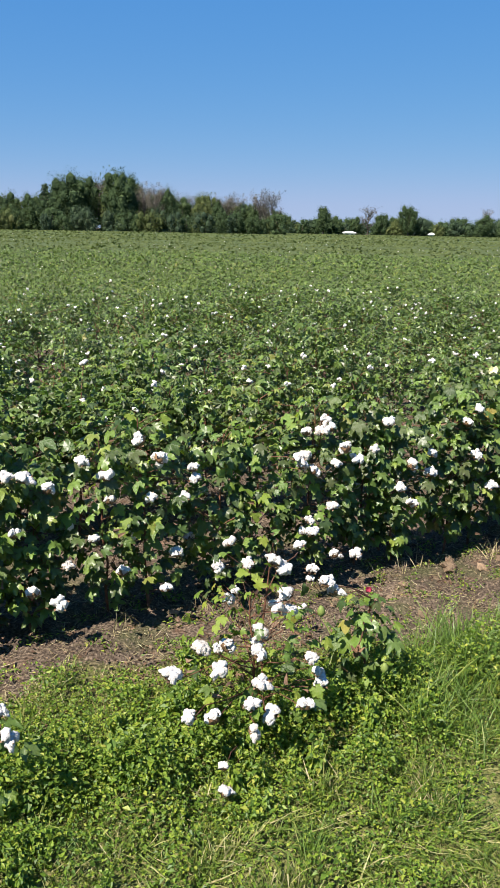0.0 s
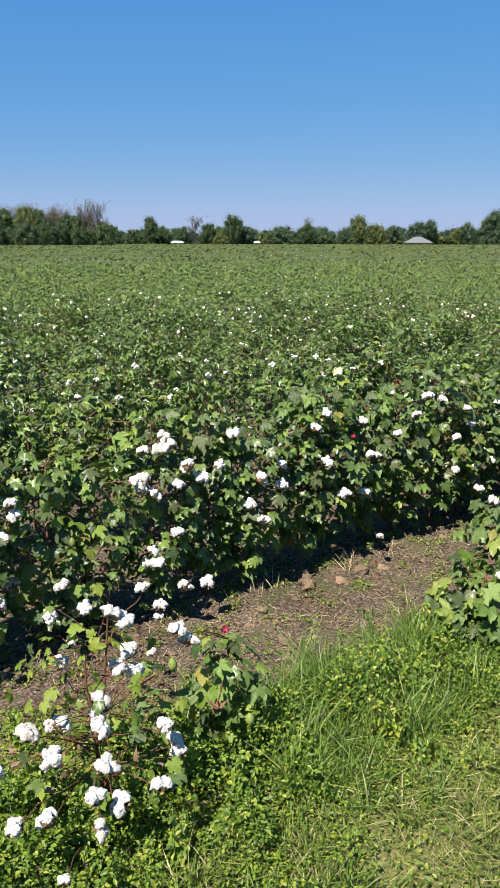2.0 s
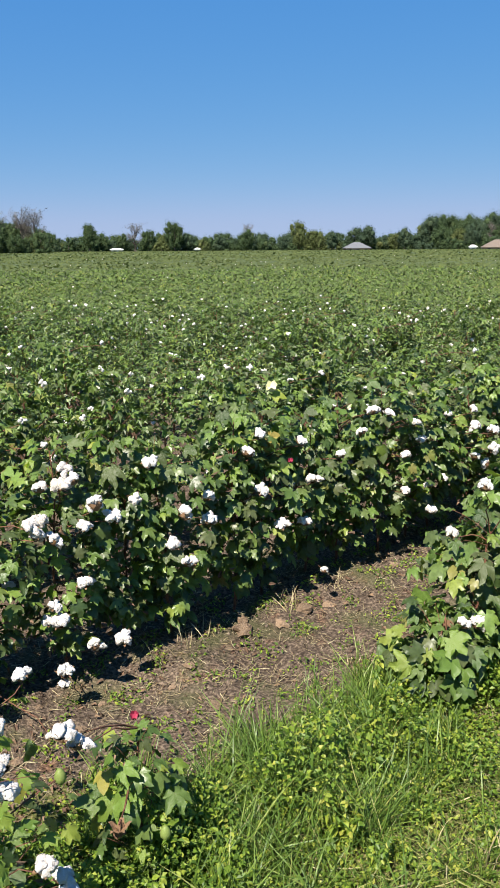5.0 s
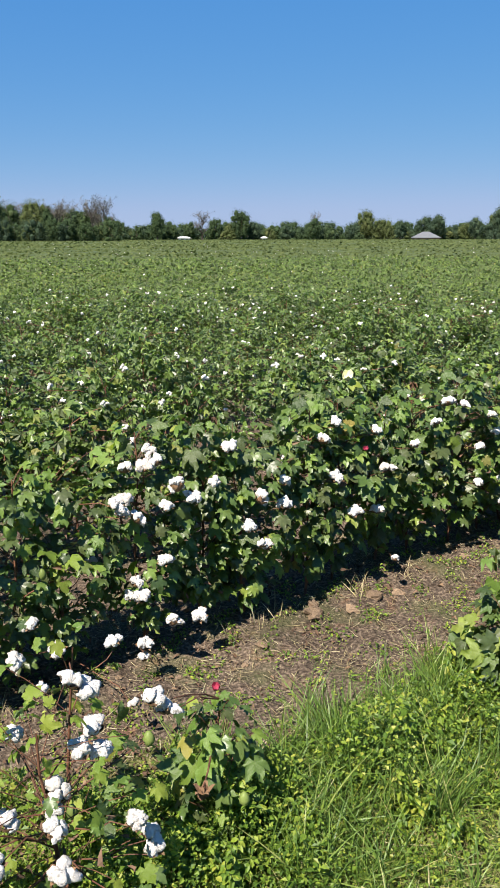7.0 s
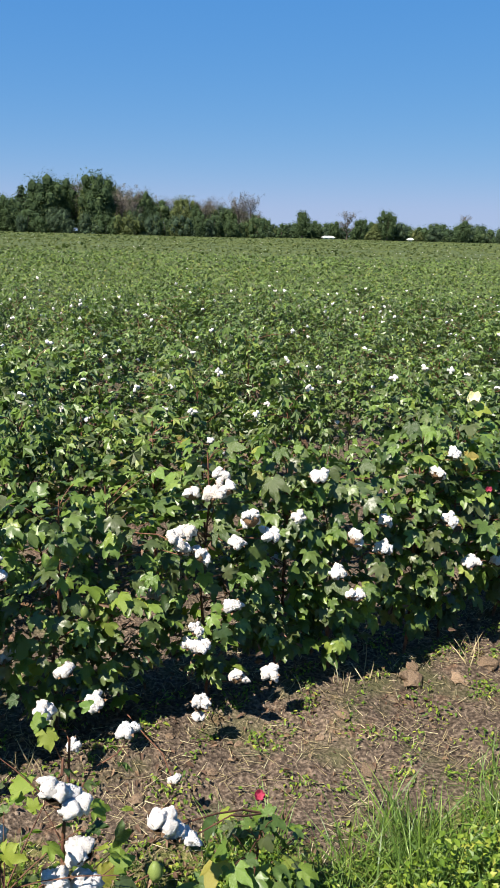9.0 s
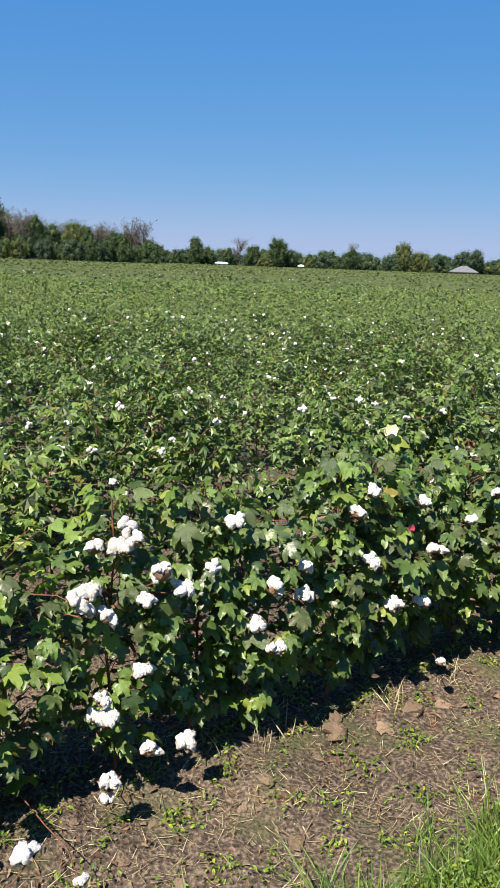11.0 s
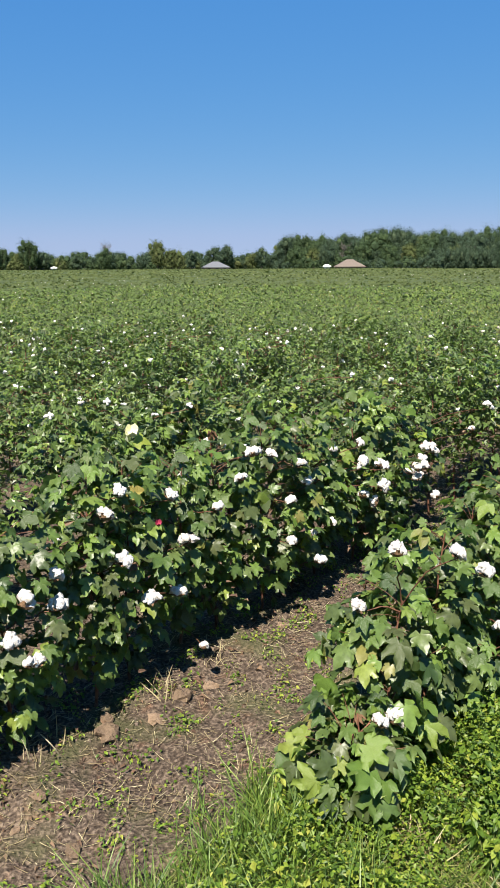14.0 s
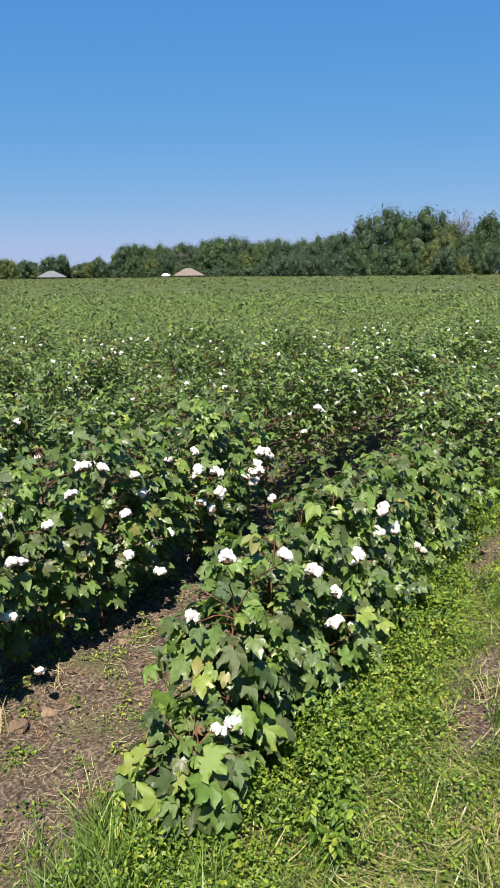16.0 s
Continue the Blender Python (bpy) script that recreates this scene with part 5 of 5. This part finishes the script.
# woods at the near corner of the field: kind, bearing, elevation of the top
for key, az, el, wide in [("g", -23.5, 2.6, 1), ("d", -21.5, 2.4, 1), ("g", -19.4, 2.25, 1), ("g", -17.9, 2.2, 1), ("p", -17.0, 2.9, 1.1), ("g", -15.5, 3.65, 1), ("g", -14.6, 3.4, 0.9), ("b", -13.3, 3.1, 1.2), ("g", -11.9, 3.95, 0.95),
                          ("o", -12.6, 3.1, 0.8), ("b", -10.4, 2.9, 1.2), ("b", -9.5, 2.85, 1.1), ("g", -8.7, 2.75, 0.8), ("b", -7.8, 2.3, 1.2), ("o", -6.1, 2.55, 0.9), ("b", -4.6, 2.45, 1.1), ("b", -3.8, 2.35, 1.1), ("b", -2.2, 2.75, 1.1), ("b", -1.4, 2.6, 1.0),
                          ("t", -5.2, 2.1, 1), ("g", -2.9, 1.9, 0.9), ("g", -1.0, 1.5, 1)]:
    d = 205 + rng.uniform(-6, 8)
    plant_tree(key, az, d, up(d, el), wide)
for k in range(34):
    az = -25 + 24.6 * (k + rng.uniform(0, 1)) / 34
    d = 196 + rng.uniform(-4, 4)
    plant_tree(rng.choice(["s", "h", "s", "d", "y", "g"]), az, d, up(d, rng.uniform(0.75, 1.5)), rng.uniform(0.8, 1.1))
for k in range(30):
    az = -25 + 24.2 * (k + rng.uniform(0, 1)) / 30
    d = 216 + rng.uniform(-6, 8)
    el = float(np.interp(az, [-25, -18, -15.5, -11.5, -9, -6, -1.5, -0.8], [2.4, 2.1, 3.3, 3.4, 2.6, 2.2, 2.1, 1.2]))
    plant_tree(rng.choice(["g", "d", "b", "o"]), az, d, up(d, el * rng.uniform(0.78, 0.98)), 1.2)

# thin line of trees and gardens across the far side
for key, az, el, wide in [("s", -0.2, 1.15, 0.8), ("s", 0.8, 0.95, 0.9), ("t", 2.25, 1.75, 1.3), ("g", 3.3, 0.95, 1.2), ("g", 4.5, 1.1, 1.1), ("b", 5.4, 1.7, 1.3), ("g", 6.3, 1.35, 1.0), ("g", 8.15, 1.9, 0.95), ("o", 7.4, 1.1, 1), ("d", 9.0, 1.15, 1.1),
                          ("y", 10.2, 0.8, 1), ("d", 11.4, 0.9, 1.3), ("g", 13.3, 1.35, 1.15), ("b", 13.3, 1.65, 0.8), ("s", 14.3, 0.8, 1), ("d", 15.8, 0.95, 1.1), ("o", 16.9, 1.9, 0.85), ("y", 18.4, 1.3, 0.7), ("o", 17.9, 1.3, 1.0), ("d", 19.3, 1.2, 1.0),
                          ("d", 20.9, 1.45, 1.1), ("d", 21.7, 1.55, 1.1), ("o", 23.6, 0.98, 1.5), ("d", 24.3, 1.4, 0.9), ("d", 26.0, 2.2, 0.85), ("g", 26.7, 1.35, 1.1), ("o", 28.0, 1.3, 1.1), ("d", 28.9, 1.9, 0.9)]:
    d = 312 + rng.uniform(-8, 8)
    plant_tree(key, az, d, up(d, el), wide)
for k in range(44):
    az = -1.5 + 31.5 * (k + rng.uniform(0, 1)) / 44
    d = 330 + rng.uniform(-8, 14)
    plant_tree(rng.choice(["g", "d", "s", "h", "b"], p=[0.2, 0.25, 0.25, 0.25, 0.05]), az, d, up(d, rng.uniform(0.75, 1.2)), 1.5)

for k in range(28):
    az = -2 + 33 * (k + rng.uniform(0, 1)) / 28
    d = 352 + rng.uniform(-6, 10)
    plant_tree(rng.choice(["s", "h"]), az, d, up(d, rng.uniform(0.4, 0.75)), 2.4)

# wooded rise behind the tan-roofed house, then tall trees near the corner
for k in range(36):
    az = 25.5 + 17.5 * (k + rng.uniform(0, 1)) / 36
    d = 345 + rng.uniform(-10, 20)
    plant_tree(rng.choice(["g", "d", "o"], p=[0.4, 0.45, 0.15]), az, d, up(d, (1.9 + 0.7 * min(1, (az - 25.5) / 7)) * (rng.uniform(0.70, 1.06) + 0.05 * math.sin(az * 1.7))), rng.uniform(0.8, 1.3))
for k in range(26):
    az = 26 + 16 * (k + rng.uniform(0, 1)) / 26
    d = 325 + rng.uniform(-6, 6)
    plant_tree(rng.choice(["g", "d", "o", "b"], p=[0.35, 0.35, 0.15, 0.15]), az, d, up(d, rng.uniform(1.0, 1.75)), 1.1)
for k in range(30):
    az = 25 + 17 * (k + rng.uniform(0, 1)) / 30
    d = 312 + rng.uniform(-5, 5)
    plant_tree(rng.choice(["s", "h", "y"], p=[0.45, 0.4, 0.15]), az, d, up(d, rng.uniform(0.35, 0.8)), 1.5)
for k in range(13):
    az = 37.4 + 3.9 * k / 12
    d = 236 + rng.uniform(-3, 3)
    plant_tree("h", az, d, up(d, 1.4 * rng.uniform(0.9, 1.05)), 0.9)
for key, az, el, wide in [("d", 41.3, 2.9, 0.9), ("d", 43.0, 3.85, 0.85), ("d", 44.7, 4.45, 0.85), ("g", 46.0, 4.0, 0.9), ("d", 47.3, 4.4, 0.9), ("o", 46.2, 3.1, 0.9), ("o", 48.2, 3.3, 0.9), ("b", 49.3, 4.0, 0.8), ("g", 48.8, 3.4, 0.8), ("t", 51.3, 3.8, 1.3),
                          ("g", 50.3, 2.8, 1.0), ("g", 53.0, 3.4, 1), ("d", 55, 3.9, 1), ("g", 57.5, 3.7, 1), ("d", 60, 3.5, 1)]:
    d = 208 + rng.uniform(-5, 5)
    plant_tree(key, az, d, up(d, el), wide)
for k in range(26):
    az = 40.8 + 20 * (k + rng.uniform(0, 1)) / 26
    d = 198 + rng.uniform(-4, 4)
    plant_tree(rng.choice(["s", "h", "d", "g", "o"]), az, d, up(d, rng.uniform(1.2, 2.4)), rng.uniform(0.8, 1.0))

# low undergrowth that closes the foot of the woods
for lo, hi, dist, count in ((-26, -1, 200, 26), (-1, 30, 318, 26), (40.5, 61, 200, 22)):
    for k in range(count):
        az = lo + (hi - lo) * (k + rng.uniform(0, 1)) / count
        d = dist + rng.uniform(-3, 3)
        plant_tree(rng.choice(["s", "h", "y"], p=[0.5, 0.35, 0.15]), az, d, up(d, rng.uniform(0.35, 0.75)), rng.uniform(1.6, 2.2))

shingle_grey = plain_material("grey_shingles", (0.09, 0.095, 0.105), (0.16, 0.165, 0.175), 6, 0.85, 0.4, 0.02)
shingle_tan = plain_material("tan_shingles", (0.115, 0.092, 0.075), (0.185, 0.150, 0.122), 6, 0.85, 0.4, 0.02)
brick_wall = plain_material("brick_wall", (0.25, 0.16, 0.12), (0.38, 0.27, 0.2), 5, 0.85, 0.3, 0.01)
white_paint = plain_material("white_siding", (0.72, 0.72, 0.70), (0.82, 0.82, 0.80), 3, 0.6, 0.2, 0.01)
glass_dark = plain_material("window_glass", (0.03, 0.04, 0.05), (0.06, 0.07, 0.09), 2, 0.15, 0.0, 0.001)


def box(x0, x1, y0, y1, z0, z1):
    v = [(x, y, z) for z in (z0, z1) for y in (y0, y1) for x in (x0, x1)]
    f = [(0, 2, 3), (0, 3, 1), (4, 5, 7), (4, 7, 6), (0, 1, 5), (0, 5, 4), (2, 6, 7), (2, 7, 3), (0, 4, 6), (0, 6, 2), (1, 3, 7), (1, 7, 5)]
    return np.array(v, dtype=float), np.array(f)


def hip_roof(w, d, z0, z1, ridge, over=0.5):
    a, b = w / 2 + over, d / 2 + over
    v = [(-a, -b, z0), (a, -b, z0), (a, b, z0), (-a, b, z0), (-ridge / 2, 0, z1), (ridge / 2, 0, z1), (-a, -b, z0 - 0.15), (a, -b, z0 - 0.15), (a, b, z0 - 0.15), (-a, b, z0 - 0.15)]
    f = [(0, 1, 5), (0, 5, 4), (1, 2, 5), (2, 3, 4), (2, 4, 5), (3, 0, 4), (6, 7, 1), (6, 1, 0), (7, 8, 2), (7, 2, 1), (8, 9, 3), (8, 3, 2), (9, 6, 0), (9, 0, 3), (6, 8, 7), (6, 9, 8)]
    return np.array(v, dtype=float), np.array(f)


def house(az, dist, w, depth, eave, top, ridge, wall_mat, roof_mat, label, windows=3):
    root = new("house")
    a = radians(az)
    root.matrix_basis = Matrix.Translation((0.3 + dist * math.sin(a), 0.7 + dist * math.cos(a), -0.9)) @ Euler((0, 0, -a + 0.12)).to_matrix().to_4x4()
    part("wall", mesh_of("wall", *box(-w / 2, w / 2, -depth / 2, depth / 2, -0.1, eave), wall_mat), root)
    part("roof", mesh_of("roof", *hip_roof(w, depth, eave, top, ridge), roof_mat), root)
    for k in range(windows):
        x = -w / 2 + w * (k + 0.5) / windows
        part("window", mesh_of("window", *box(x - 0.5, x + 0.5, -depth / 2 - 0.05, -depth / 2 + 0.05, 0.9, 2.1), glass_dark), root)
    return tagged(root, label, "house")


house(21.0, 292, 8.4, 9, 2.5, 4.5, 2.2, brick_wall, shingle_grey, "low house with a grey shingle hip roof behind the field")
house(30.5, 292, 9.6, 9, 2.5, 5.0, 2.2, brick_wall, shingle_tan, "low brick house with a tan hip roof behind the field")
house(4.1, 290, 3.4, 4, 2.5, 2.95, 2.6, white_paint, white_paint, "low white shed behind the field", 2)
house(9.75, 290, 1.3, 1.3, 2.5, 3.0, 0.5, white_paint, white_paint, "tiny white outbuilding behind the field", 1)
house(28.9, 290, 1.9, 2, 2.6, 3.3, 1.0, white_paint, white_paint, "small pale shed beside the tan-roofed house", 1)
